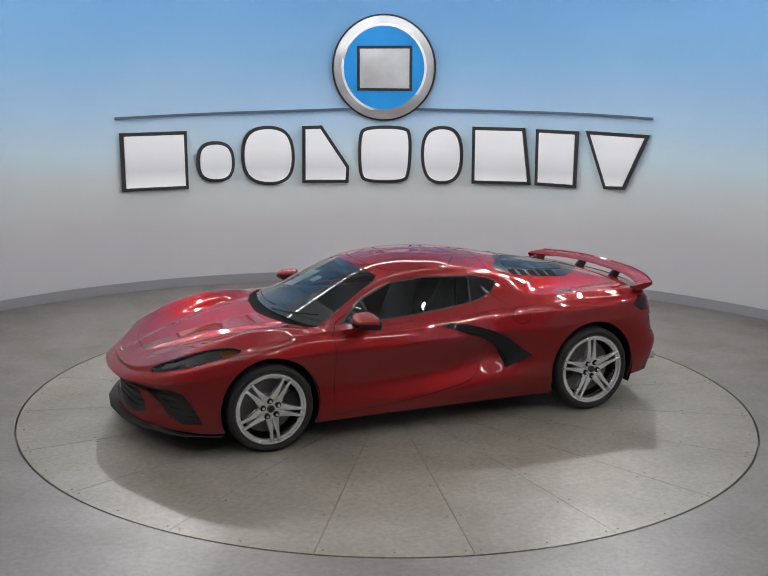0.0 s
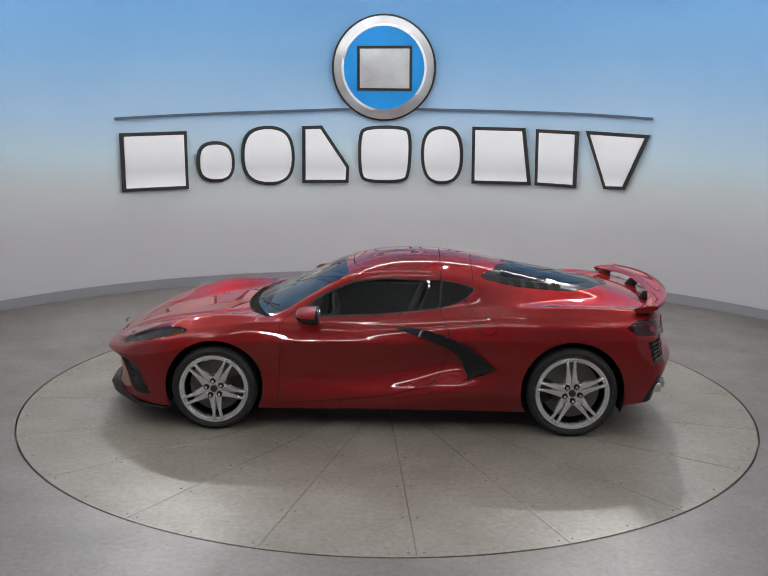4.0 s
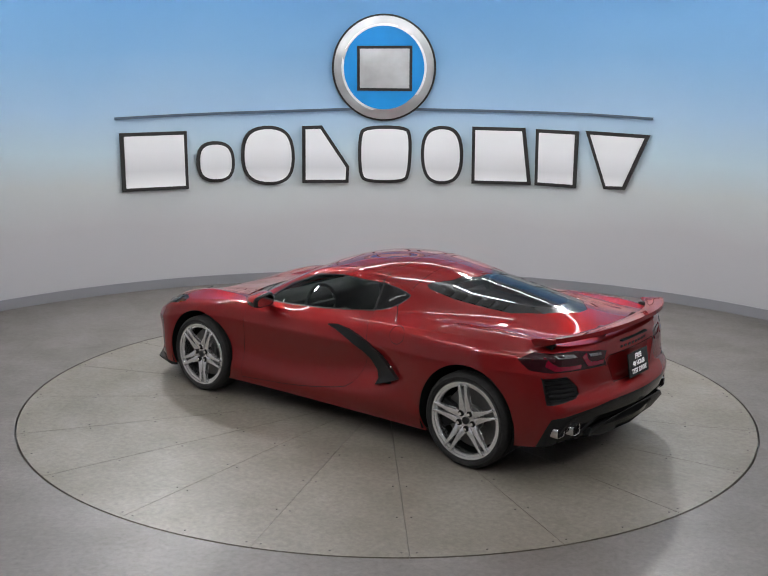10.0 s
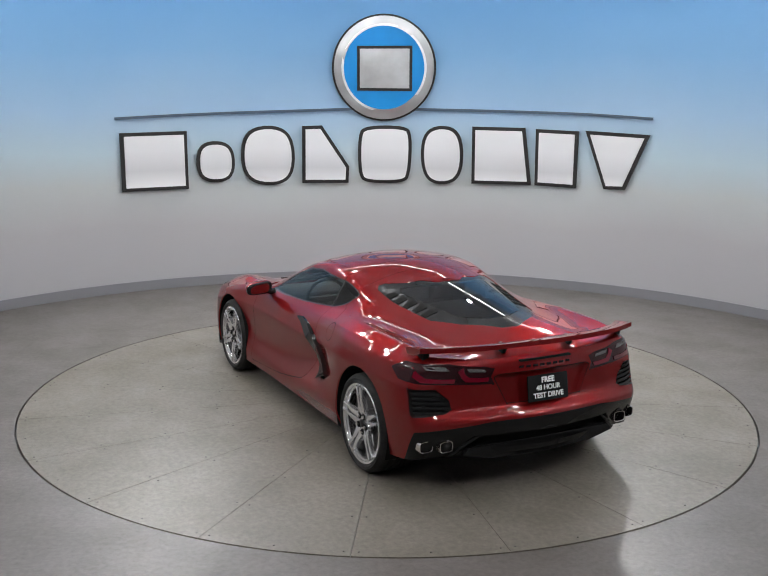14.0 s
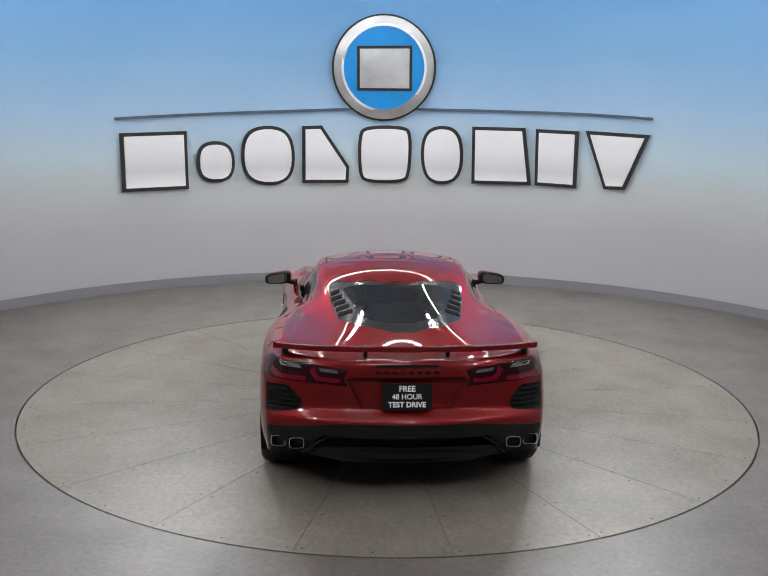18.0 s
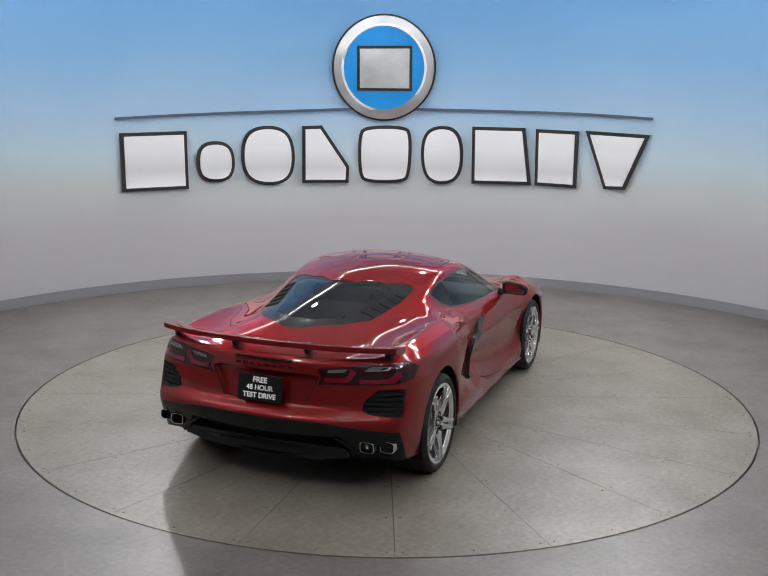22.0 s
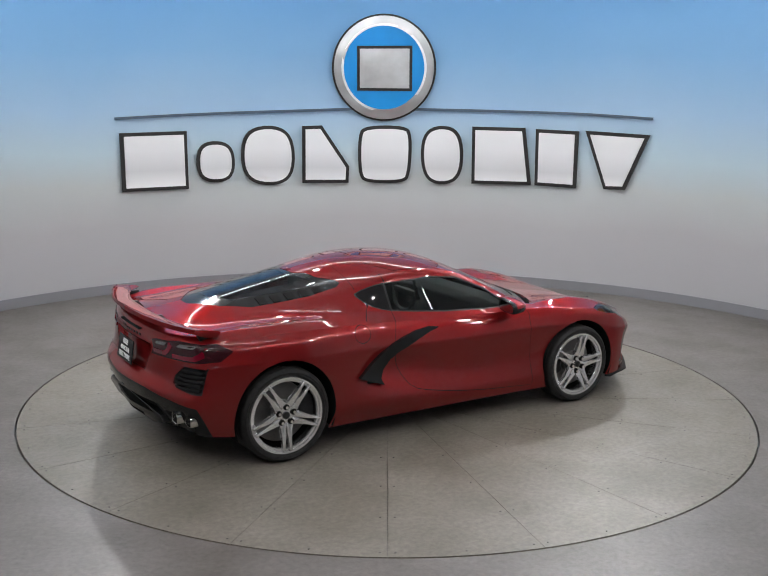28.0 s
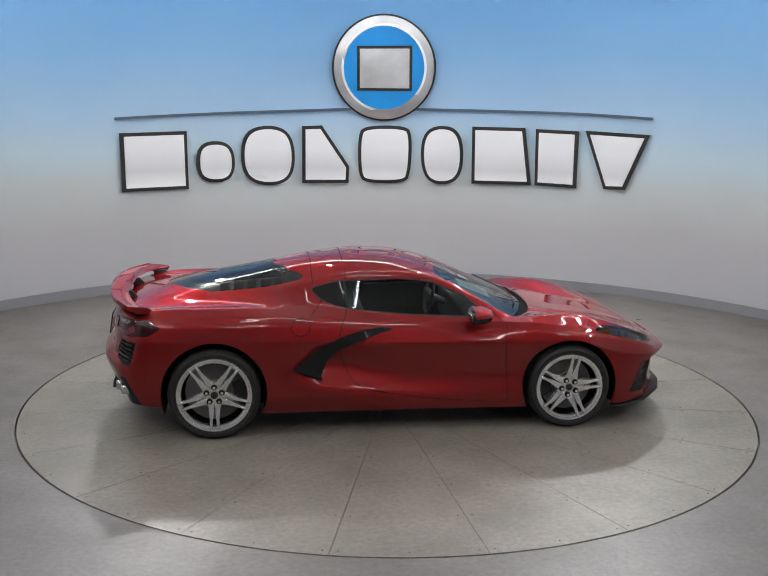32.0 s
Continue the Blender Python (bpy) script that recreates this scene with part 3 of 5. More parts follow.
def wheel(car, x, y, r, rim, width, side, first):
    """A five double-spoke alloy wheel with tyre, disc and caliper; its outer face looks along y."""
    m = pose(x, y, r, -90 if side > 0 else 90, 0, 0)
    w = width
    bm = bmesh.new()
    lathe(bm, [(rim - 0.016, -w), (rim - 0.020, -0.05), (rim - 0.036, -0.024), (rim - 0.031, -0.014), (rim - 0.018, -0.012), (rim - 0.015, -0.004), (rim + 0.001, -0.001), (rim + 0.006, -0.008), (rim + 0.004, -0.06), (rim, -w)], seg=72, closed=True)
    lathe(bm, [(0.0, -0.019), (0.074, -0.019), (0.086, -0.028), (0.086, -0.045), (0.078, -0.085), (0.0, -0.085)], seg=40)
    hub = part("wheel", bm, ALLOY, car, "silver five double-spoke alloy wheel", True, 35)
    hub.matrix_basis = m
    R0, R1 = 0.052, rim - 0.014
    for k in range(5):
        bm = bmesh.new()
        for s in (-1, 1):
            pts = [(R0, s * 0.0005), (R0, s * 0.048), (0.088, s * 0.052), (0.110, s * 0.037), (R1 * 0.70, s * 0.035), (R1, s * 0.040), (R1, s * 0.0165), (R1 * 0.72, s * 0.0130), (0.122, s * 0.0095), (0.106, s * 0.0005)]
            vs = prism(bm, pts if s > 0 else pts[::-1], 0.034, None, 0.006)
            for v in vs:
                v.co.z += -0.056 + 0.036 * v.co.x / R1 - 0.10 * abs(abs(v.co.y) - 0.022) * (v.co.x > 0.1)
        bmesh.ops.transform(bm, matrix=Matrix.Rotation(math.radians(first + 72 * k), 4, "Z"), verts=bm.verts)
        part("spoke", bm, ALLOY, hub, "", True, 30)
    bm = bmesh.new()
    sw = rim + 0.006
    side_wall = [(sw, -0.012), (sw + 0.006, 0.000), (sw + 0.014, 0.005), (sw + 0.016, 0.0035), (sw + 0.030, 0.007), (r - 0.030, 0.006), (r - 0.028, 0.003), (r - 0.016, -0.004), (r - 0.006, -0.018), (r - 0.001, -0.034)]
    tread = []
    for g in range(4):
        z = -0.045 - (w - 0.09) * (g + 0.5) / 4
        tread += [(r, z + 0.006), (r - 0.006, z + 0.005), (r - 0.006, z - 0.005), (r, z - 0.006)]
    lathe(bm, side_wall + tread + [(r - 0.002, -w + 0.04), (r - 0.012, -w + 0.012), (sw, -w)], seg=88, closed=True)
    part("tyre", bm, RUBBER, hub, "black low-profile tyre", True, 50)
    bm = bmesh.new()
    lathe(bm, [(0.09, -0.115), (rim - 0.060, -0.115), (rim - 0.060, -0.14), (0.09, -0.14)], seg=56, closed=True)
    lathe(bm, [(0.0, -0.090), (0.085, -0.090), (0.092, -0.096), (0.092, -0.13)], seg=40)
    part("brake_disc", bm, IRON, hub, "grey brake disc", True, 35)
    bm = bmesh.new()
    lathe(bm, [(rim - 0.017, -0.08), (rim - 0.022, -0.15), (rim - 0.026, -w + 0.02), (0.0, -w + 0.02)], seg=48)
    part("wheel_barrel", bm, DARK, hub, "dark inside of the wheel barrel", True, 40)
    bm = bmesh.new()
    ca = 180 if x > 0 else 0
    pts = [((rim - 0.135) * math.cos(math.radians(a)), (rim - 0.135) * math.sin(math.radians(a))) for a in range(-26, 27, 4)]
    pts += [((rim - 0.030) * math.cos(math.radians(a)), (rim - 0.030) * math.sin(math.radians(a))) for a in range(26, -27, -4)]
    prism(bm, pts, 0.075, pose(0, 0, -0.155, 0, 0, ca), 0.006)
    part("caliper", bm, SATIN, hub, "black brake caliper", True, 35)
    for k in range(5):
        a = math.radians(first + 36 + 72 * k)
        bm = bmesh.new()
        cyl(bm, 0.0140, 0.0120, 0.026, pose(0.060 * math.cos(a), 0.060 * math.sin(a), -0.010), 6)
        part("lug_nut", bm, CHROME, hub, "steel lug nut")
        bm = bmesh.new()
        lathe(bm, [(0.0, -0.0115), (0.0215, -0.0115), (0.0225, -0.022)], pose(0.060 * math.cos(a), 0.060 * math.sin(a), 0), 20)
        part("lug_pocket", bm, DARK, hub, "dark lug nut pocket")
    bm = bmesh.new()
    lathe(bm, [(0.0, -0.006), (0.020, -0.007), (0.027, -0.010), (0.029, -0.03)], seg=28)
    part("hub_cap", bm, SATIN, hub, "dark hub cap", True)
    return hub


def half_tube(name, x, z, r, y0, y1, car):
    """The dark liner over a wheel, closed on the inside."""
    bm = bmesh.new()
    n = 28
    A = [bm.verts.new((x + r * math.cos(math.pi * (k / n) * 1.25 - 0.39), y0, z + r * math.sin(math.pi * (k / n) * 1.25 - 0.39))) for k in range(n + 1)]
    B = [bm.verts.new((v.co.x, y1, v.co.z)) for v in A]
    for k in range(n):
        bm.faces.new((A[k], A[k + 1], B[k + 1], B[k]))
    bm.faces.new(B)
    part(name, bm, DARK, car, "black wheel arch liner", False)


def text_mesh(name, body, size, m, material, parent, bold=0.0):
    cu = bpy.data.curves.new(name, "FONT")
    cu.body, cu.size, cu.align_x, cu.align_y, cu.extrude, cu.offset = body, size, "CENTER", "CENTER", 0.001, bold
    tmp = new(name, cu)
    bpy.context.view_layer.update()
    me = bpy.data.meshes.new_from_object(tmp.evaluated_get(bpy.context.evaluated_depsgraph_get()))
    bpy.data.objects.remove(tmp)
    me.materials.clear()
    me.materials.append(material)
    ob = new(name, me)
    ob.parent = parent
    ob.matrix_basis = m
    return ob


def ribbon(bm, rows):
    """A closed skin through rows of points, capped at both ends."""
    R = [[bm.verts.new(p) for p in row] for row in rows]
    n = len(R[0])
    for A, B in zip(R, R[1:]):
        for k in range(n):
            bm.faces.new((A[k], A[(k + 1) % n], B[(k + 1) % n], B[k]))
    bm.faces.new(R[0][::-1])
    bm.faces.new(R[-1])


def rear_wing(car):
    # swept blade: |y|, leading edge x, trailing edge x, height, thickness
    st = [(0.0, -2.035, -2.185, 1.014, 0.013), (0.28, -2.024, -2.170, 1.013, 0.013), (0.50, -1.985, -2.130, 1.008, 0.013), (0.68, -1.922, -2.070, 1.002, 0.016), (0.79, -1.850, -2.015, 0.997, 0.028), (0.850, -1.800, -1.985, 0.996, 0.038)]
    y = np.linspace(-0.85, 0.85, 49)
    tab = pchip([a[0] for a in st], [a[1:] for a in st], np.abs(y))
    rows = []
    for yy, (xl, xt, z, th) in zip(y, tab):
        c = xl - xt
        f = lambda u, h: (xl - c * u, yy, z + h - 0.014 * (1 - u))
        rows.append([f(0, 0), f(0.12, 0.010), f(0.5, 0.015), f(0.93, 0.014), f(1.0, 0.022), f(1.0, -0.010), f(0.6, 0.004 - th), f(0.15, 0.002 - th)])
    bm = bmesh.new()
    ribbon(bm, rows)
    wing = part("rear_wing", bm, PAINT, car, "red raised rear wing", True, 35)
    for s in (1, -1):
        bm = bmesh.new()
        prism(bm, [(-1.84, 0.90), (-1.83, 0.972), (-1.945, 0.972), (-1.925, 0.90)], 0.045, pose(0, s * 0.775 + 0.022, 0, 90, 0, 0), 0.004)
        part("outer_stay", bm, SATIN, wing, "black wing stay", True, 35)
        bm = bmesh.new()
        prism(bm, [(-1.935, 0.930), (-2.005, 1.006), (-2.100, 1.006), (-2.045, 0.925)], 0.024, pose(0, s * 0.262 + 0.012, 0, 90, 0, 0), 0.004)
        part("stay", bm, SATIN, wing, "black wing stay", True, 35)


def mirror_ring(s, u, k, n=28, floor=-1.0, roof=1.0):
    ring = []
    for a in range(n):
        t = 2 * math.pi * a / n
        cy, cz = math.cos(t), math.sin(t)
        cy = math.copysign(abs(cy) ** 0.55, cy)
        cz = max(floor, min(roof, math.copysign(abs(cz) ** 0.6, cz)))
        ring.append((0.555 + 0.175 * u, s * (0.950 + 0.110 * k * cy - 0.025 * u), 0.915 + 0.050 * k * cz * (1 - 0.12 * cy) - 0.010 * cy + 0.004 * u))
    return ring


def mirrors(car):
    for s in (1, -1):
        bm = bmesh.new()
        ribbon(bm, [mirror_ring(s, u, k) for u, k in ((0.0, 0.86), (0.05, 0.98), (0.12, 1.02), (0.20, 1.01), (0.42, 0.96))])
        shell = part("wing_mirror", bm, BLACK, car, "gloss black door mirror with a red cap", True, 50)
        bm = bmesh.new()
        ribbon(bm, [mirror_ring(s, u, k, floor=0.22) for u, k in ((0.13, 1.0), (0.15, 1.03), (0.38, 1.025), (0.60, 0.96), (0.82, 0.76), (0.95, 0.48), (1.0, 0.22))])
        part("mirror_cap", bm, PAINT, shell, "red mirror cap", True, 50)
        bm = bmesh.new()
        ribbon(bm, [mirror_ring(s, u, k, roof=0.24) for u, k in ((0.05, 0.99), (0.14, 1.015), (0.36, 1.0), (0.60, 0.95), (0.82, 0.74), (0.95, 0.46), (0.99, 0.22))])
        part("mirror_base", bm, BLACK, shell, "gloss black lower mirror shell", True, 50)
        bm = bmesh.new()
        prism(bm, [(p[1], p[2]) for p in mirror_ring(s, 0.0, 0.76)], 0.003, Matrix(((0, 0, -1, 0.5545), (1, 0, 0, 0), (0, 1, 0, 0), (0, 0, 0, 1))))
        part("mirror_glass", bm, MIRROR, shell, "mirror glass")
        bm = bmesh.new()
        tube(bm, [(0.66, s * 0.785, 0.862), (0.65, s * 0.83, 0.866), (0.645, s * 0.88, 0.884)], [0.030, 0.022, 0.022], 12)
        part("mirror_arm", bm, BLACK, shell, "black mirror arm", True, 50)


def shell_offset(pts, off, car, name, material, label, cond, side, thick=0.02):
    """A plate laid over the body side: an outline in x and z, set off the shell."""
    grid = cond
    bm = bmesh.new()
    xs = grid.reshape(-1, 3)
    keep = xs[(xs[:, 1] > 0.6) & (xs[:, 2] > 0.35) & (xs[:, 2] < 0.9)]

    def yat(x, z):
        d = (keep[:, 0] - x) ** 2 + (keep[:, 2] - z) ** 2
        k = np.argsort(d)[:6]
        return float(np.average(keep[k, 1], weights=1 / (d[k] + 1e-5)))
    lo = [bm.verts.new((x, side * (yat(x, z) + off(x, z) - thick), z)) for x, z in pts]
    hi = [bm.verts.new((x, side * (yat(x, z) + off(x, z)), z)) for x, z in pts]
    n = len(pts)
    half = n // 2
    for k in range(n):
        bm.faces.new((lo[k], lo[(k + 1) % n], hi[(k + 1) % n], hi[k]))
    for k in range(half - 1):            # strips between the two long edges
        a, b, c, d = k, k + 1, n - 2 - k, n - 1 - k
        bm.faces.new((hi[a], hi[b], hi[c], hi[d]))
        bm.faces.new((lo[d], lo[c], lo[b], lo[a]))
    return part(name, bm, material, car, label, True, 40)


def side_blades(car, grid):
    # upper edge from the front tip to the tail, then the lower edge back; pairs of points face each other
    up = [(-0.020, 0.806), (-0.110, 0.818), (-0.240, 0.803), (-0.350, 0.775), (-0.462, 0.738), (-0.560, 0.688), (-0.660, 0.615), (-0.740, 0.555), (-0.775, 0.528)]
    low = [(-0.035, 0.798), (-0.110, 0.782), (-0.220, 0.747), (-0.330, 0.708), (-0.420, 0.668), (-0.480, 0.618), (-0.540, 0.548), (-0.572, 0.495), (-0.555, 0.445)]
    for s in (1, -1):
        pts = up + low[::-1]
        shell_offset(pts, lambda x, z: 0.012 + 0.022 * min(1, max(0, (-x - 0.1) / 0.3)), car, "intake_blade", BLACK, "black boomerang side intake blade", grid, s, 0.035)
        # the dark mouth behind the blade
        pts = [(-0.500, 0.640), (-0.585, 0.560), (-0.640, 0.520), (-0.700, 0.480), (-0.690, 0.470), (-0.600, 0.462), (-0.560, 0.470), (-0.520, 0.560)]
        shell_offset(pts, lambda x, z: 0.002, car, "intake_mouth", DARK, "dark intake mouth", grid, s, 0.02)


def splitter(car):
    edge = [(2.285, 0.0), (2.245, 0.3), (2.120, 0.58), (1.970, 0.80), (1.76, 0.905)]
    out = [(2.350, 0.0), (2.318, 0.30), (2.205, 0.59), (1.990, 0.845), (1.73, 0.922)]
    top = [0.192, 0.194, 0.200, 0.184, 0.168]
    n = 41
    k = np.linspace(-4, 4, n)
    lin = lambda tab: np.column_stack([np.interp(np.abs(k), np.arange(5), [p[a] for p in tab]) for a in (0, 1)]) * np.column_stack([np.ones(n), np.sign(k)])
    ei, oi = lin(edge), 0.85 * lin(out) + 0.15 * pchip(np.arange(5), out, np.abs(k)) * np.column_stack([np.ones(n), np.sign(k)])
    bm = bmesh.new()
    rows = []
    for (ex, ey), (ox, oy), h in zip(ei, oi, np.interp(np.abs(k), np.arange(5), top)):
        rows.append([(ex - 0.05, ey * 0.97, h + 0.006), (ex + (ox - ex) * 0.55, ey + (oy - ey) * 0.55, h - 0.002), (ox, oy, h + 0.004), (ox + 0.004, oy, h - 0.004), (ox - 0.028, oy * 0.985, 0.166), (ex - 0.05, ey * 0.97, 0.158)])
    ribbon(bm, rows)
    part("front_splitter", bm, RUBBER, car, "satin black front splitter", True, 30)


def lamp_units(car, grid):
    """Reflectors and amber markers behind the headlamp lens; chevrons on the tail lamps."""
    P = grid.reshape(-1, 3)
    top = P[(P[:, 0] > 1.3) & (P[:, 2] > 0.55)]

    def zat(x, y):
        d = (top[:, 0] - x) ** 2 + (top[:, 1] - y) ** 2
        k = np.argsort(d)[:6]
        return float(np.average(top[k, 2], weights=1 / (d[k] + 1e-5)))

    rear = P[(P[:, 0] < -1.6) & (P[:, 2] > 0.3)]

    def xat(y, z):
        d = (rear[:, 1] - y) ** 2 + (rear[:, 2] - z) ** 2
        k = np.argsort(d)[:6]
        return float(np.average(rear[k, 0], weights=1 / (d[k] + 1e-5)))

    def on_top(name, pts, drop, thick, material, label, s):
        bm = bmesh.new()
        lo = [bm.verts.new((x, s * y, zat(x, y) - drop - thick)) for x, y in pts]
        hi = [bm.verts.new((x, s * y, zat(x, y) - drop)) for x, y in pts]
        n = len(pts)
        bm.faces.new(hi)
        for k in range(n):
            bm.faces.new((lo[k], lo[(k + 1) % n], hi[(k + 1) % n], hi[k]))
        part(name, bm, material, car, label, True, 30)

    def on_rear(name, pts, proud, thick, material, label, s, parent=None):
        bm = bmesh.new()
        a = [bm.verts.new((xat(y, z) - proud + thick, s * y, z)) for y, z in pts]
        b = [bm.verts.new((xat(y, z) - proud, s * y, z)) for y, z in pts]
        n = len(pts)
        h = n // 2
        for k in range(h - 1):
            bm.faces.new((b[k], b[k + 1], b[n - 2 - k], b[n - 1 - k]))
        for k in range(n):
            bm.faces.new((a[k], a[(k + 1) % n], b[(k + 1) % n], b[k]))
        return part(name, bm, material, parent or car, label, True, 40)

    for s in (1, -1):
        on_top("reflector", [(2.080, 0.605), (2.000, 0.705), (1.970, 0.715), (2.040, 0.620)], 0.008, 0.02, WHITELENS, "silver lamp reflector", s)
        on_top("projector", [(1.950, 0.705), (1.920, 0.790), (1.830, 0.815), (1.850, 0.735)], 0.012, 0.02, WHITELENS, "silver lamp reflector", s)
        on_top("light_guide", [(1.800, 0.755), (1.770, 0.860), (1.750, 0.862), (1.775, 0.765)], 0.006, 0.02, WHITELENS, "white light guide", s)
        on_top("side_marker", [(1.690, 0.805), (1.680, 0.866), (1.600, 0.872), (1.622, 0.835)], 0.016, 0.02, AMBER, "amber side marker", s)
        # tail lamp: two white windows and two red hooks a side
        on_rear("reverse_lens", [(0.815, 0.893), (0.740, 0.893), (0.690, 0.890), (0.665, 0.868), (0.720, 0.868), (0.800, 0.871)], 0.006, 0.012, WHITELENS, "white ribbed reversing lamp", s)
        on_rear("reverse_lens", [(0.560, 0.878), (0.500, 0.874), (0.445, 0.868), (0.435, 0.850), (0.490, 0.853), (0.545, 0.857)], 0.006, 0.012, WHITELENS, "white ribbed reversing lamp", s)
        for y0, y1 in ((0.875, 0.635), (0.600, 0.415)):
            d = y0 - y1
            up = [(y0 - 0.02, 0.884), (y0 - 0.13 * d, 0.848), (y0 - 0.27 * d, 0.822), (y0 - 0.6 * d, 0.816), (y1, 0.816)]
            lo = [(y0 + 0.02, 0.862), (y0 - 0.03 * d, 0.818), (y0 - 0.15 * d, 0.794), (y0 - 0.6 * d, 0.790), (y1 + 0.01, 0.790)]
            on_rear("tail_lens", up + lo[::-1], 0.006, 0.012, REDLENS, "red tail lamp hook", s)
        # slats of the rear vent
        for k in range(5):
            z = 0.600 + 0.030 * k
            y1 = 0.682 + max(0, z - 0.66) * 1.0
            yo = 0.882
            on_rear("vent_slat", [(yo, z + 0.008), ((yo + y1) / 2, z + 0.008), (y1, z + 0.008), (y1, z - 0.008), ((yo + y1) / 2, z - 0.008), (yo, z - 0.008)], -0.004, 0.02, BLACK, "black vent slat", s)
        # twin square tailpipes
        for y in (0.818, 0.700):
            bm = bmesh.new()
            n = 24
            rows = []
            for q, x, k in ((0, -1.93, 1.0), (1, -2.098, 1.0), (2, -2.103, 0.97), (3, -2.101, 0.86), (4, -1.99, 0.82)):
                ring = []
                for a in range(n):
                    t = 2 * math.pi * a / n
                    cy, cz = math.cos(t), math.sin(t)
                    ring.append((x + (0.062 if y > 0.75 else 0.010), s * (y + 0.050 * k * math.copysign(abs(cy) ** 0.5, cy)), 0.380 + 0.038 * k * math.copysign(abs(cz) ** 0.5, cz)))
                rows.append(ring)
            R = [[bm.verts.new(p) for p in row] for row in rows]
            for A, B in zip(R, R[1:]):
                for k in range(n):
                    bm.faces.new((A[k], A[(k + 1) % n], B[(k + 1) % n], B[k]))
            pipe = part("tailpipe", bm, CHROME, car, "polished square tailpipe tip", True, 40)
            bm = bmesh.new()
            box(bm, 0.01, 0.082, 0.066, pose(-2.00 + (0.062 if y > 0.75 else 0.010), s * y, 0.380))
            part("pipe_inside", bm, DARK, pipe, "dark pipe inside")
    # mesh of the front openings
    for s in (1, -1):
        for k in range(4):
            z = 0.305 + 0.043 * k
            y0, y1 = 0.745 - 0.062 * k, 0.872 - 0.030 * k
            bm = bmesh.new()
            tube(bm, [(float(np.interp(y, (0.55, 0.6, 0.7, 0.8, 0.88), (2.135, 2.10, 2.04, 1.955, 1.84))) - 0.012, s * y, z + 0.004 * j) for j, y in enumerate((y1, 0.5 * (y0 + y1), y0))], 0.007, 8)
            part("intake_slat", bm, BLACK, car, "black intake slat", True)
    for k in range(4):
        z = 0.285 + 0.05 * k
        bm = bmesh.new()
        w = 0.44 - 0.02 * abs(k - 1)
        tube(bm, [(2.165, -w, z), (2.235, -0.25, z), (2.265, 0, z), (2.235, 0.25, z), (2.165, w, z)], 0.007, 8)
        part("grille_bar", bm, BLACK, car, "black grille bar", True)


def plate(car):
    m = Matrix.Translation((-2.192, 0.003, 0.718)) @ Matrix(((0, math.sin(0.16), -math.cos(0.16), 0), (-1, 0, 0, 0), (0, math.cos(0.16), math.sin(0.16), 0), (0, 0, 0, 1)))
    bm = bmesh.new()
    box(bm, 0.318, 0.172, 0.010, None, 0.004)
    p = part("dealer_plate", bm, BLACK, car, "black dealer plate with white lettering")
    p.matrix_basis = m
    for body, y, size, bold in (("FREE", 0.050, 0.050, 0.0013), ("48 HOUR", 0.000, 0.046, 0.0007), ("TEST DRIVE", -0.050, 0.046, 0.0013)):
        text_mesh("plate_line", body, size, pose(0, y, 0.0062), WHITE, p, bold)
    for k in range(8):
        y = (k - 3.5) * 0.052
        bm = bmesh.new()
        box(bm, 0.006, 0.036, 0.017, pose(-2.1535 + 0.30 * y * y, y, 0.862), 0.002)
        part("rear_badge", bm, SMOKE, car, "dark badge mark on the tail")
    bm = bmesh.new()
    box(bm, 0.03, 0.40, 0.012, pose(-2.1435, 0, 0.905), 0.003)
    part("deck_slot", bm, DARK, car, "dark slot under the wing")
    bm = bmesh.new()
    prism(bm, [(-0.045, -0.012), (0.045, -0.012), (0.012, 0.022), (-0.012, 0.022)], 0.006, Matrix(((0, -0.985, 0.17, -0.874), (-1, 0, 0, 0), (0, 0.17, 0.985, 1.1865), (0, 0, 0, 1))), 0.002)
    part("high_brake_lamp", bm, REDLENS, car, "dark red high brake lamp")
    bm = bmesh.new()
    prism(bm, [(-0.055, 0.012), (0.0, -0.016), (0.055, 0.012), (0.0, 0.002)], 0.004, pose(2.255, 0, 0.628, 0, 14, 90))
    part("nose_badge", bm, SATIN, car, "small dark nose emblem")


def seat(car, y):
    bm = bmesh.new()
    box(bm, 0.50, 0.50, 0.16, pose(0.10, y, 0.36, 0, -8, 0), 0.05, 3)
    s = part("seat", bm, TRIM, car, "dark leather bucket seat", True, 50)
    bm = bmesh.new()
    rows = []
    for z, w, d, x in ((0.38, 0.22, 0.07, -0.10), (0.60, 0.25, 0.08, -0.17), (0.80, 0.23, 0.07, -0.24), (0.93, 0.16, 0.05, -0.285), (1.02, 0.12, 0.045, -0.305), (1.07, 0.09, 0.03, -0.315)):
        rows.append([(x + d * math.cos(a), y + w * math.sin(a), z) for a in [2 * math.pi * k / 16 for k in range(16)]])
    ribbon(bm, rows)
    part("backrest", bm, TRIM, s, "dark seat backrest with built-in headrest", True, 50)


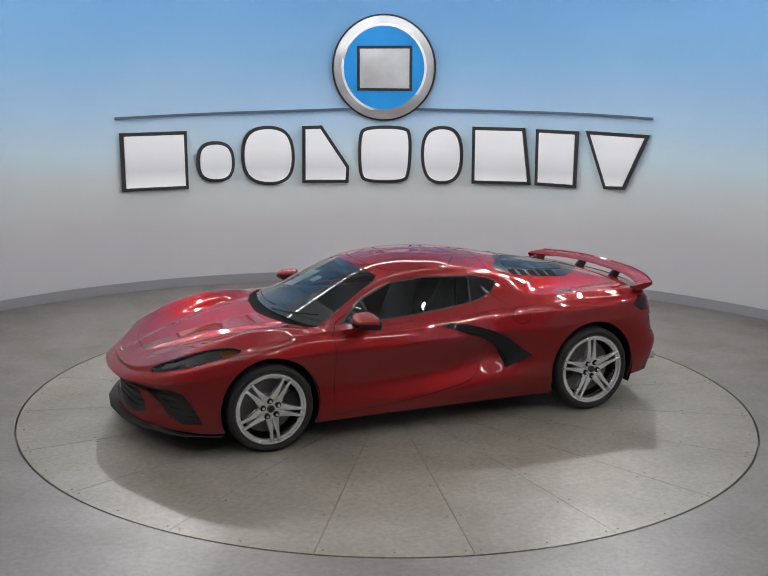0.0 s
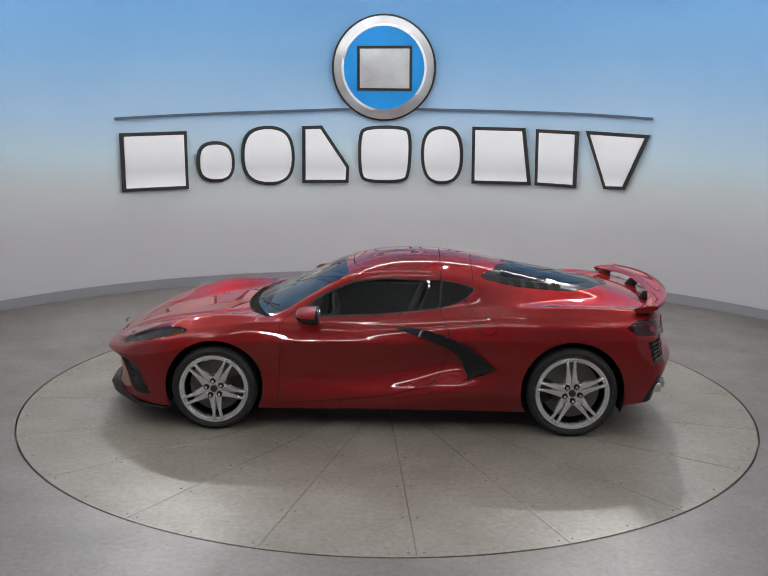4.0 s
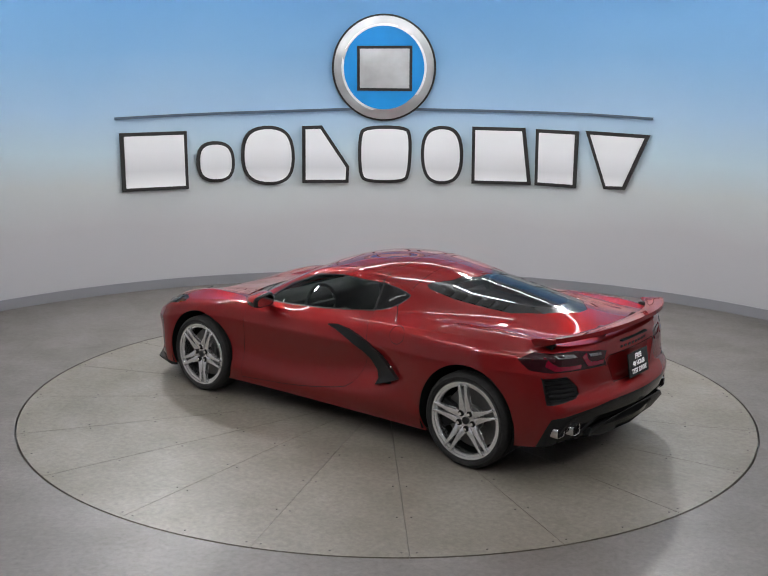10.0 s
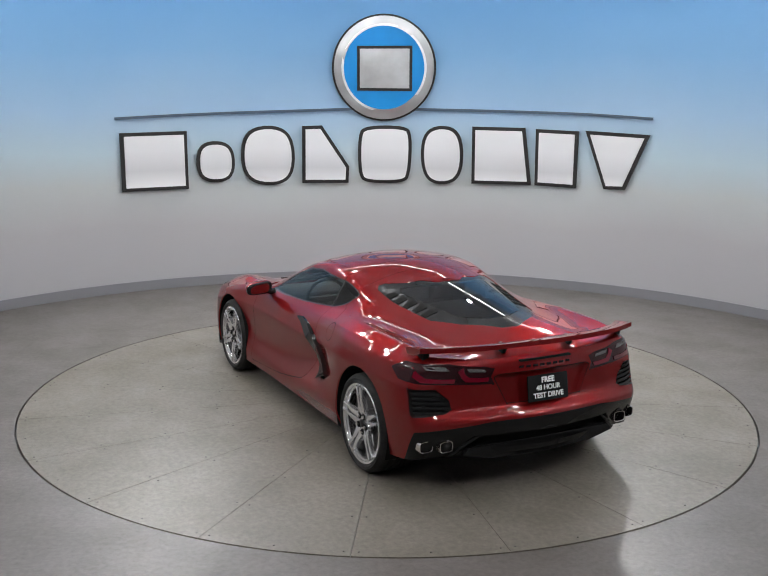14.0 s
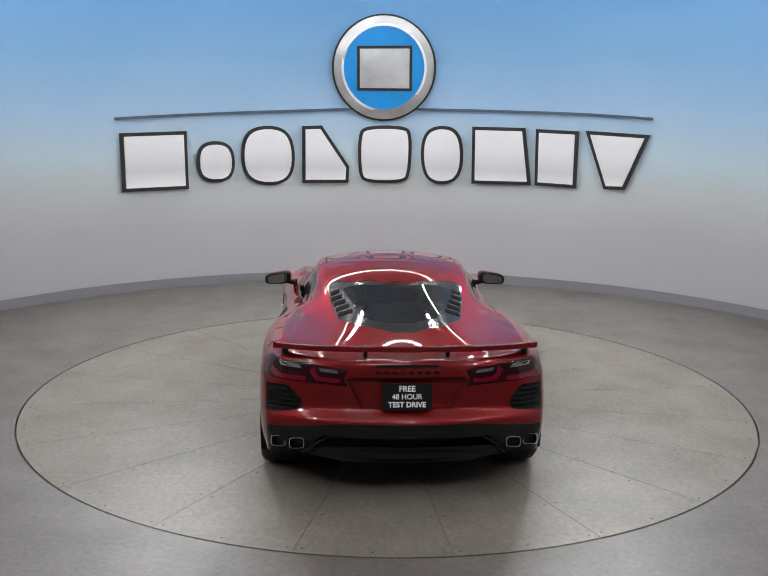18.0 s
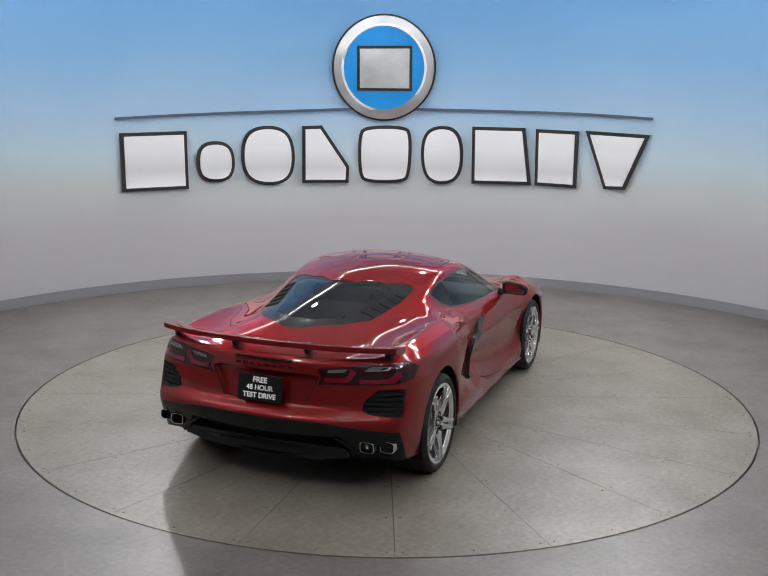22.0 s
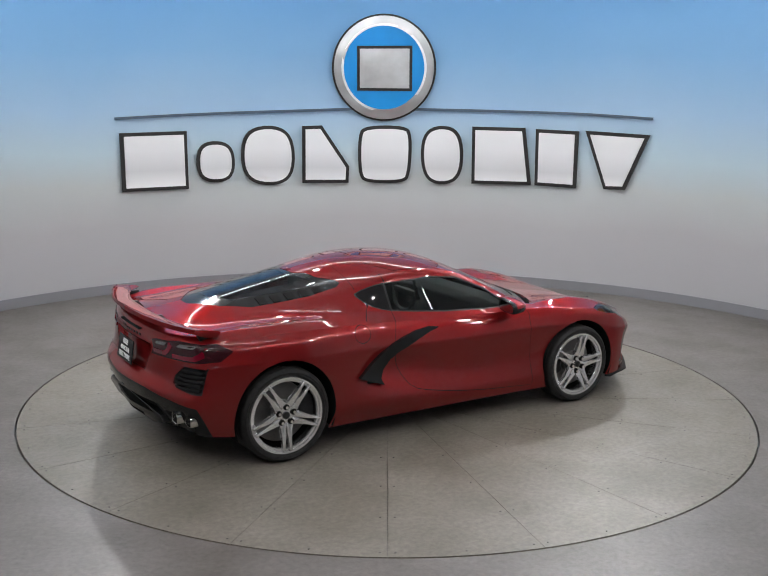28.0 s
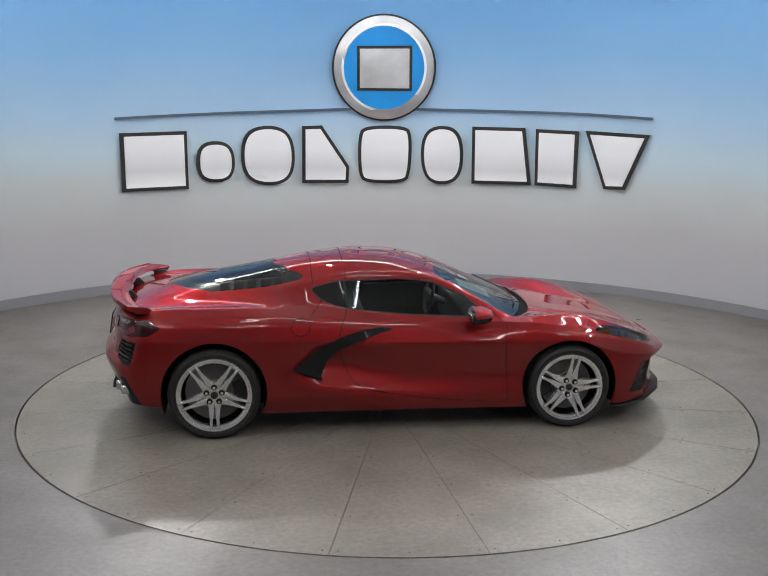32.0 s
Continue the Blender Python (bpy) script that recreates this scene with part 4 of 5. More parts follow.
def cabin(car):
    for y in (0.38, -0.38):
        seat(car, y)
    bm = bmesh.new()
    box(bm, 1.9, 1.60, 0.05, pose(0.0, 0, 0.22))
    part("cabin_floor", bm, TRIM, car, "dark cabin floor")
    bm = bmesh.new()
    prism(bm, [(1.00, 0.35), (1.05, 0.80), (0.92, 0.855), (0.72, 0.862), (0.60, 0.83), (0.60, 0.60), (0.70, 0.35)], 1.44, pose(0, 0.72, 0, 90, 0, 0), 0.02)
    part("dashboard", bm, TRIM, car, "dark padded dashboard", True, 40)
    bm = bmesh.new()
    box(bm, 0.9, 0.20, 0.34, pose(0.30, -0.02, 0.47, 0, -8, 0), 0.03)
    part("centre_console", bm, TRIM, car, "dark centre console", True, 40)
    bm = bmesh.new()
    box(bm, 0.06, 1.30, 0.70, pose(-0.46, 0, 0.62, 0, -14, 0), 0.02)
    part("bulkhead", bm, TRIM, car, "dark bulkhead behind the seats")
    for s in (1, -1):
        bm = bmesh.new()
        prism(bm, [(-0.62, 0.55), (-0.60, 1.04), (-0.42, 1.11), (-0.28, 1.12), (-0.31, 0.93), (-0.28, 0.55)], 0.03, pose(0, s * 0.545 + 0.015, 0, 90, 0, 0), 0.006)
        part("pillar_trim", bm, TRIM, car, "dark inner pillar trim")
    bm = bmesh.new()
    n = 36
    ring = [(0.46 + 0.05 * math.sin(2 * math.pi * k / n) * 0.4, 0.38 + 0.18 * math.cos(2 * math.pi * k / n), 0.80 + 0.165 * math.sin(2 * math.pi * k / n)) for k in range(n + 1)]
    tube(bm, ring, 0.016, 8, False)
    w = part("steering_wheel", bm, TRIM, car, "dark steering wheel", True, 60)
    bm = bmesh.new()
    box(bm, 0.05, 0.34, 0.05, pose(0.47, 0.38, 0.80), 0.01)
    box(bm, 0.05, 0.10, 0.12, pose(0.48, 0.38, 0.77), 0.02)
    part("wheel_spokes", bm, TRIM, w, "", True, 40)
    bm = bmesh.new()
    tube(bm, [(0.49, 0.38, 0.78), (0.62, 0.38, 0.72)], 0.03, 12)
    part("steering_column", bm, TRIM, w)
    # engine bay under the rear glass
    bm = bmesh.new()
    box(bm, 1.15, 1.15, 0.05, pose(-1.15, 0, 0.86, 0, -5, 0))
    part("engine_bay_floor", bm, TRIM, car, "dark engine bay")
    bm = bmesh.new()
    box(bm, 0.55, 0.42, 0.12, pose(-1.10, 0, 0.93, 0, -6, 0), 0.03)
    part("engine_cover", bm, IRON, car, "grey engine cover under the rear glass", True, 40)
    for s in (1, -1):
        bm = bmesh.new()
        box(bm, 1.25, 0.03, 0.42, pose(0.20, s * 0.78, 0.62), 0.01)
        part("door_card", bm, TRIM, car, "dark inner door panel")


def underbody(car):
    bm = bmesh.new()
    prism(bm, [(2.20, 0.0), (2.16, 0.45), (1.95, 0.74), (1.76, 0.84), (1.76, 0.58), (0.96, 0.58), (0.96, 0.85), (-0.94, 0.85), (-0.94, 0.58), (-1.70, 0.58), (-1.70, 0.0),
               (-1.70, -0.58), (-0.94, -0.58), (-0.94, -0.85), (0.96, -0.85), (0.96, -0.58), (1.76, -0.58), (1.76, -0.84), (1.95, -0.74), (2.16, -0.45)], 0.05, pose(0, 0, 0.160))
    prism(bm, [(-1.69, -0.58), (-1.69, 0.58), (-1.78, 0.84), (-1.93, 0.80), (-2.02, 0.60), (-2.13, 0.30), (-2.16, 0.0), (-2.13, -0.30), (-2.02, -0.60), (-1.93, -0.80), (-1.78, -0.84)], 0.04, pose(0, 0, 0.265))
    part("underbody", bm, DARK, car, "black flat underbody")
    for s in (1, -1):
        half_tube("wheel_liner", AXLE_F, TYRE_F + 0.012, ARCH_F + 0.004, s * 0.925, s * 0.56, car)
        half_tube("wheel_liner", AXLE_R, TYRE_R + 0.012, ARCH_R + 0.004, s * 0.950, s * 0.56, car)
    # rear diffuser fins
    for y in (-0.30, -0.10, 0.10, 0.30):
        bm = bmesh.new()
        prism(bm, [(-1.85, 0.22), (-2.11, 0.25), (-2.14, 0.31), (-1.85, 0.31)], 0.012, pose(0, y + 0.006, 0, 90, 0, 0), 0.002)
        part("diffuser_fin", bm, SATIN, car, "black diffuser fin")
    bm = bmesh.new()
    ring = []
    for y, z in ((-0.66, 0.285), (-0.56, 0.370), (-0.48, 0.430), (0.0, 0.438), (0.48, 0.430), (0.56, 0.370), (0.66, 0.285)):
        ring.append((-2.225 + 0.42 * abs(y) ** 2.2, y, z + 0.02))
    tube(bm, ring, 0.014, 8)
    part("diffuser_frame", bm, BLACK, car, "gloss black diffuser frame", True, 50)
    bm = bmesh.new()
    prism(bm, [(-0.60, 0.0), (-0.40, -0.05), (-0.18, -0.055), (-0.08, -0.03), (0.08, -0.03), (0.18, -0.055), (0.40, -0.05), (0.60, 0.0), (0.56, 0.045), (-0.56, 0.045)], 0.05, Matrix(((0, 0, -1, -2.090), (1, 0, 0, 0), (0, 1, 0, 0.320), (0, 0, 0, 1))), 0.006)
    part("diffuser_lip", bm, BLACK, car, "gloss black diffuser lip", True, 40)


def wipers(car):
    for y0, y1 in ((0.10, 0.62), (-0.45, 0.05)):
        bm = bmesh.new()
        n = 12
        pts = []
        for k in range(n + 1):
            y = y0 + (y1 - y0) * k / n
            x = 1.10 - 0.20 * (abs(y) / 0.7) ** 2 - 0.05 * k / n
            z = 0.868 + (1.12 - x) * 0.30 - 0.02 * (abs(y) / 0.7) ** 2
            pts.append((x, y, z))
        tube(bm, pts, 0.007, 6)
        part("wiper", bm, SATIN, car, "black wiper arm", True)


def stickers(car):
    """Paper price sheets on the inside of the windscreen."""
    for x0, x1, y0, y1 in ((0.82, 0.56, -0.25, -0.45), (0.70, 0.62, -0.04, -0.15)):
        bm = bmesh.new()
        f = lambda x, y: (x, y, 1.085 + (0.60 - x) * 0.41 - 0.14 * abs(y) ** 1.6 - 0.012)
        bm.faces.new([bm.verts.new(f(x, y)) for x, y in ((x0, y0), (x1, y0), (x1, y1), (x0, y1))])
        bmesh.ops.solidify(bm, geom=bm.faces, thickness=0.002)
        part("price_sheet", bm, PAPER, car, "pale green paper sheet inside the windscreen")


def louvres(car, grid):
    """Black slats at both sides of the rear glass."""
    P = grid.reshape(-1, 3)
    top = P[(P[:, 0] < -0.5) & (P[:, 0] > -1.8) & (P[:, 1] < 0.6) & (P[:, 2] > 0.93)]

    def zat(x, y):
        d = (top[:, 0] - x) ** 2 + (top[:, 1] - y) ** 2
        k = np.argsort(d)[:6]
        return float(np.average(top[k, 2], weights=1 / (d[k] + 1e-5)))
    for s in (1, -1):
        for k in range(5):
            x = -0.86 - 0.105 * k
            yi = float(np.interp(-x, (0.88, 1.47), (0.404, 0.268))) + 0.018
            yo = float(np.interp(-x, (0.72, 0.95, 1.39), (0.492, 0.480, 0.412)))
            bm = bmesh.new()
            rows = []
            for y in (yi, (yi + yo) / 2, yo):
                rows.append([(x + 0.030, s * y, zat(x + 0.030, y) - 0.003), (x - 0.034, s * y, zat(x - 0.034, y) + 0.003), (x - 0.040, s * y, zat(x - 0.040, y) - 0.004), (x + 0.024, s * y, zat(x + 0.024, y) - 0.012)])
            ribbon(bm, rows)
            part("louvre", bm, DARK, car, "black hatch louvre", True, 30)


def build_car():
    car = empty("sports_car")
    tagged(car, "glossy dark red mid-engined sports coupe on a turntable", "car")
    grid = body_grid()
    build_body(car)
    for s in (1, -1):
        wheel(car, AXLE_F, s * 0.925, TYRE_F, 0.262, 0.24, s, 97 if s > 0 else 80)
        wheel(car, AXLE_R, s * 0.952, TYRE_R, 0.278, 0.29, s, -85 if s > 0 else -90)
    underbody(car)
    cabin(car)
    rear_wing(car)
    mirrors(car)
    side_blades(car, grid)
    splitter(car)
    lamp_units(car, grid)
    plate(car)
    wipers(car)
    stickers(car)
    louvres(car, grid)
    return car


# ---- the studio ----
SKIRT = mat("grey_baseboard", (0.225, 0.225, 0.245), 0.35)
CEILING = mat("grey_ceiling", (0.55, 0.55, 0.56), 0.8)
LAMP = glow("lamp_white", (0.965, 0.985, 1.0), 42.0)
WASH = glow("wall_strip_white", (0.965, 0.985, 1.0), 44.0)
SPOT = glow("spot_white", (0.99, 0.985, 0.98), 700.0)
SPOT_STRONG = glow("strong_spot_white", (0.99, 0.985, 0.98), 5200.0)
# fill for the camera side, added to lift the shade round the car
SPOT_FILL = glow("fill_spot_white", (0.99, 0.985, 0.98), 1500.0)


def concrete(name, base, tint):
    """Polished concrete: broad clouds, fine mottling, small dark specks and an uneven gloss."""
    m = mat(name, base, 0.3, spec=0.33)
    nt = m.node_tree
    b = nt.nodes["Principled BSDF"]
    tc = nt.nodes.new("ShaderNodeTexCoord")

    def noise_at(scale, detail, rough=0.6):
        n = nt.nodes.new("ShaderNodeTexNoise")
        n.inputs["Scale"].default_value, n.inputs["Detail"].default_value, n.inputs["Roughness"].default_value = scale, detail, rough
        nt.links.new(tc.outputs["Object"], n.inputs["Vector"])
        return n.outputs["Fac"]

    def ramp(src, stops):
        r = nt.nodes.new("ShaderNodeValToRGB")
        e = r.color_ramp.elements
        e[0].position, e[0].color = stops[0][0], (*stops[0][1], 1)
        e[1].position, e[1].color = stops[1][0], (*stops[1][1], 1)
        nt.links.new(src, r.inputs["Fac"])
        return r.outputs["Color"]

    def mix(kind, fac, a, c):
        x = nt.nodes.new("ShaderNodeMix")
        x.data_type, x.blend_type = "RGBA", kind
        x.inputs["Factor"].default_value = fac
        nt.links.new(a, x.inputs[6])
        nt.links.new(c, x.inputs[7])
        return x.outputs[2]
    broad = ramp(noise_at(1.3, 7, 0.62), ((0.30, [base[0] * 0.78, base[1] * 0.77, base[2] * 0.70]), (0.70, [tint[0] * 1.05, tint[1] * 1.04, tint[2] * 1.04])))
    fine = ramp(noise_at(26, 8, 0.7), ((0.30, (0.70, 0.70, 0.69)), (0.72, (1.18, 1.18, 1.18))))
    speck = ramp(noise_at(9, 3, 0.5), ((0.15, (0.95, 0.94, 0.93)), (0.25, (1, 1, 1))))
    col = mix("MULTIPLY", 1.0, mix("MULTIPLY", 1.0, broad, fine), speck)
    nt.links.new(col, b.inputs["Base Color"])
    mr = nt.nodes.new("ShaderNodeMapRange")
    mr.inputs["From Min"].default_value, mr.inputs["From Max"].default_value = 0.25, 0.75
    mr.inputs["To Min"].default_value, mr.inputs["To Max"].default_value = 0.34, 0.46
    nt.links.new(noise_at(3.0, 6), mr.inputs["Value"])
    nt.links.new(mr.outputs["Result"], b.inputs["Roughness"])
    bp = nt.nodes.new("ShaderNodeBump")
    bp.inputs["Strength"].default_value, bp.inputs["Distance"].default_value = 0.20, 0.004
    nt.links.new(noise_at(110, 3), bp.inputs["Height"])
    nt.links.new(bp.outputs["Normal"], b.inputs["Normal"])
    return m


CONCRETE = concrete("polished_concrete", (0.134, 0.122, 0.119), (0.159, 0.145, 0.141))
TABLETOP = concrete("turntable_concrete", (0.178, 0.161, 0.141), (0.211, 0.192, 0.171))


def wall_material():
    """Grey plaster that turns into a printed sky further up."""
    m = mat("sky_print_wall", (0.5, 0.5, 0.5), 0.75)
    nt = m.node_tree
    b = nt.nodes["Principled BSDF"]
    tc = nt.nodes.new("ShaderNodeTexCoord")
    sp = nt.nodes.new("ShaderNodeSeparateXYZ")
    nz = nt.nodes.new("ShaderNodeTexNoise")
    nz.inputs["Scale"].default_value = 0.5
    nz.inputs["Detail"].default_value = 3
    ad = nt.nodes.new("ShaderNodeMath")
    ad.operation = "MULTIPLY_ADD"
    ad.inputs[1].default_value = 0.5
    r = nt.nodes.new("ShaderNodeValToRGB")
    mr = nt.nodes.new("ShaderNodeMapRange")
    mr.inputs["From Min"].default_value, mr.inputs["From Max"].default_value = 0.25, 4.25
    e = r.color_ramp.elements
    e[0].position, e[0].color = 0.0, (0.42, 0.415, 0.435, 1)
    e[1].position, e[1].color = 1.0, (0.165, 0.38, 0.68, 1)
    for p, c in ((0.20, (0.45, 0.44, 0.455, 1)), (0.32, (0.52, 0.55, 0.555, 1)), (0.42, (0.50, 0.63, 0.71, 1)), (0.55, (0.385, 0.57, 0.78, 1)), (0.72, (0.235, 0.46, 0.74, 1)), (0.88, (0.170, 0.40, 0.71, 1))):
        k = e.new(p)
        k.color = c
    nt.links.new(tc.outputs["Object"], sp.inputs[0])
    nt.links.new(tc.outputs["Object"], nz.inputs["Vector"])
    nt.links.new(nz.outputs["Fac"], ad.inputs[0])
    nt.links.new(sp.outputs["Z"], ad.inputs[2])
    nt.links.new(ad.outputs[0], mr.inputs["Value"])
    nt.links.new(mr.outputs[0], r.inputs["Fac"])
    # the print ends at both sides, out of view: grey added against blue reflections
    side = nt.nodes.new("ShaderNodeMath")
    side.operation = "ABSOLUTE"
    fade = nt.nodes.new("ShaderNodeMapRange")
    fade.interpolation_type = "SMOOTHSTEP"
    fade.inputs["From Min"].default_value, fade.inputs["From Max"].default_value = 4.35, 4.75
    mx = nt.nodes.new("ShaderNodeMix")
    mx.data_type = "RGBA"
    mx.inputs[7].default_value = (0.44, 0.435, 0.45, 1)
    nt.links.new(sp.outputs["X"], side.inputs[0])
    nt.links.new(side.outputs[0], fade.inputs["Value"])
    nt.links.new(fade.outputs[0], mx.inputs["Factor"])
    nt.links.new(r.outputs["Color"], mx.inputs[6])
    # plain grey again above the print, unseen, added to give the glass grey reflections
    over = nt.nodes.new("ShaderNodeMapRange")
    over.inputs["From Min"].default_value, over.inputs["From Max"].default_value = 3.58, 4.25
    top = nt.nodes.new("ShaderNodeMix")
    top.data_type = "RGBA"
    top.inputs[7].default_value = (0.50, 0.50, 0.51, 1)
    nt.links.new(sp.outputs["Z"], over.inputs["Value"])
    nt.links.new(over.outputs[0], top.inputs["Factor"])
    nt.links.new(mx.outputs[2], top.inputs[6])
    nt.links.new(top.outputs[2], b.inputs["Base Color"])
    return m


def arc_wall(name, r0, r1, z0, z1, a0, a1, material, seg=120):
    """A curved wall between two radii, angles in degrees from +y, clockwise."""
    bm = bmesh.new()
    rows = []
    for k in range(seg + 1):
        a = math.radians(a0 + (a1 - a0) * k / seg)
        s, c = math.sin(a), math.cos(a)
        rows.append([bm.verts.new((WALL_C[0] + r * s, WALL_C[1] + r * c, z)) for r, z in ((r0, z0), (r0, z1), (r1, z1), (r1, z0))])
    for A, B in zip(rows, rows[1:]):
        for i in range(4):
            bm.faces.new((A[i], A[(i + 1) % 4], B[(i + 1) % 4], B[i]))
    bm.faces.new(rows[0])
    bm.faces.new(rows[-1][::-1])
    return part(name, bm, material, None, "", True, 40)


def build_room():
    # floor with a round opening for the turntable
    bm = bmesh.new()
    seg = 160
    inner = [bm.verts.new((( TABLE_R + 0.016) * math.cos(2 * math.pi * k / seg), (TABLE_R + 0.016) * math.sin(2 * math.pi * k / seg), 0)) for k in range(seg)]
    outer = []
    for k in range(seg):
        c, s = math.cos(2 * math.pi * k / seg), math.sin(2 * math.pi * k / seg)
        q = 14 / max(abs(c), abs(s))
        outer.append(bm.verts.new((c * q, s * q, 0)))
    pit = [bm.verts.new((v.co.x, v.co.y, -0.06)) for v in inner]
    for k in range(seg):
        j = (k + 1) % seg
        bm.faces.new((inner[k], outer[k], outer[j], inner[j]))
        bm.faces.new((inner[j], pit[j], pit[k], inner[k]))
    bm.faces.new(pit)
    floor = part("floor", bm, CONCRETE)
    tagged(floor, "polished grey concrete studio floor", "floor", kind="structure")
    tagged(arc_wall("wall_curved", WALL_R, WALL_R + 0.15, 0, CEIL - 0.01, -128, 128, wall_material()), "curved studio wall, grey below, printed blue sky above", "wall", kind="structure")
    tagged(arc_wall("baseboard", WALL_R - 0.012, WALL_R, 0.001, 0.120, -128, 128, SKIRT), "grey baseboard along the curved wall", "baseboard", kind="structure")
    plain = mat("plain_wall", (0.58, 0.58, 0.59), 0.8, var=0.05, scale=2)
    for name, x, y, sx, sy in (("wall_west", -9.1, -4, 0.2, 20), ("wall_east", 9.1, -4, 0.2, 20), ("wall_south", 0, -13.6, 18, 0.2), ("wall_north", 0, 6.2, 18, 0.2)):
        bm = bmesh.new()
        box(bm, sx, sy, CEIL, pose(x, y, CEIL / 2))
        tagged(part(name, bm, plain), "plain grey studio wall", "wall", kind="structure")
    bm = bmesh.new()
    box(bm, 18.4, 20, 0.15, pose(0, -3.7, CEIL + 0.075))
    tagged(part("ceiling", bm, CEILING), "plain grey studio ceiling", "ceiling", kind="structure")


def build_table():
    table = empty("turntable")
    tagged(table, "round concrete-topped vehicle turntable flush with the floor", "turntable")
    gap = 0.0035
    for k in range(20):
        a0, a1 = math.radians(40.4 + 18 * k), math.radians(58.4 + 18 * k)
        bm = bmesh.new()
        am = (a0 + a1) / 2
        arcp = []
        for j in range(13):
            a = a0 + (a1 - a0) * j / 12
            rr = TABLE_R
            off = gap / 2 / rr
            a = min(max(a, a0 + off), a1 - off)
            arcp.append((rr * math.cos(a), rr * math.sin(a)))
        q = gap / 2 / math.sin((a1 - a0) / 2)
        pts = [(q * math.cos(am), q * math.sin(am))] + arcp
        prism(bm, pts, 0.05, pose(0, 0, -0.05))
        part("segment", bm, TABLETOP, table)
    bm = bmesh.new()
    cyl(bm, 0.0068, 0.0062, 0.004, None, 8)
    nut = part("bolt", bm, mat("bolt_steel", (0.085, 0.08, 0.075), 0.5, 0.3), table)
    nut.location = (0, 0, -0.03)
    for k in range(20):
        for r in (1.44, 1.96, 2.45, 2.93):
            for s in (-1, 1):
                a = math.radians(40.4 + 18 * k) + s * 0.045 / r
                b = new("bolt", nut.data)
                b.parent = table
                b.location = (r * math.cos(a), r * math.sin(a), 0.0005)
        a = math.radians(49.4 + 18 * k)
        b = new("bolt", nut.data)
        b.parent = table
        b.location = (2.93 * math.cos(a), 2.93 * math.sin(a), 0.0005)
    return table


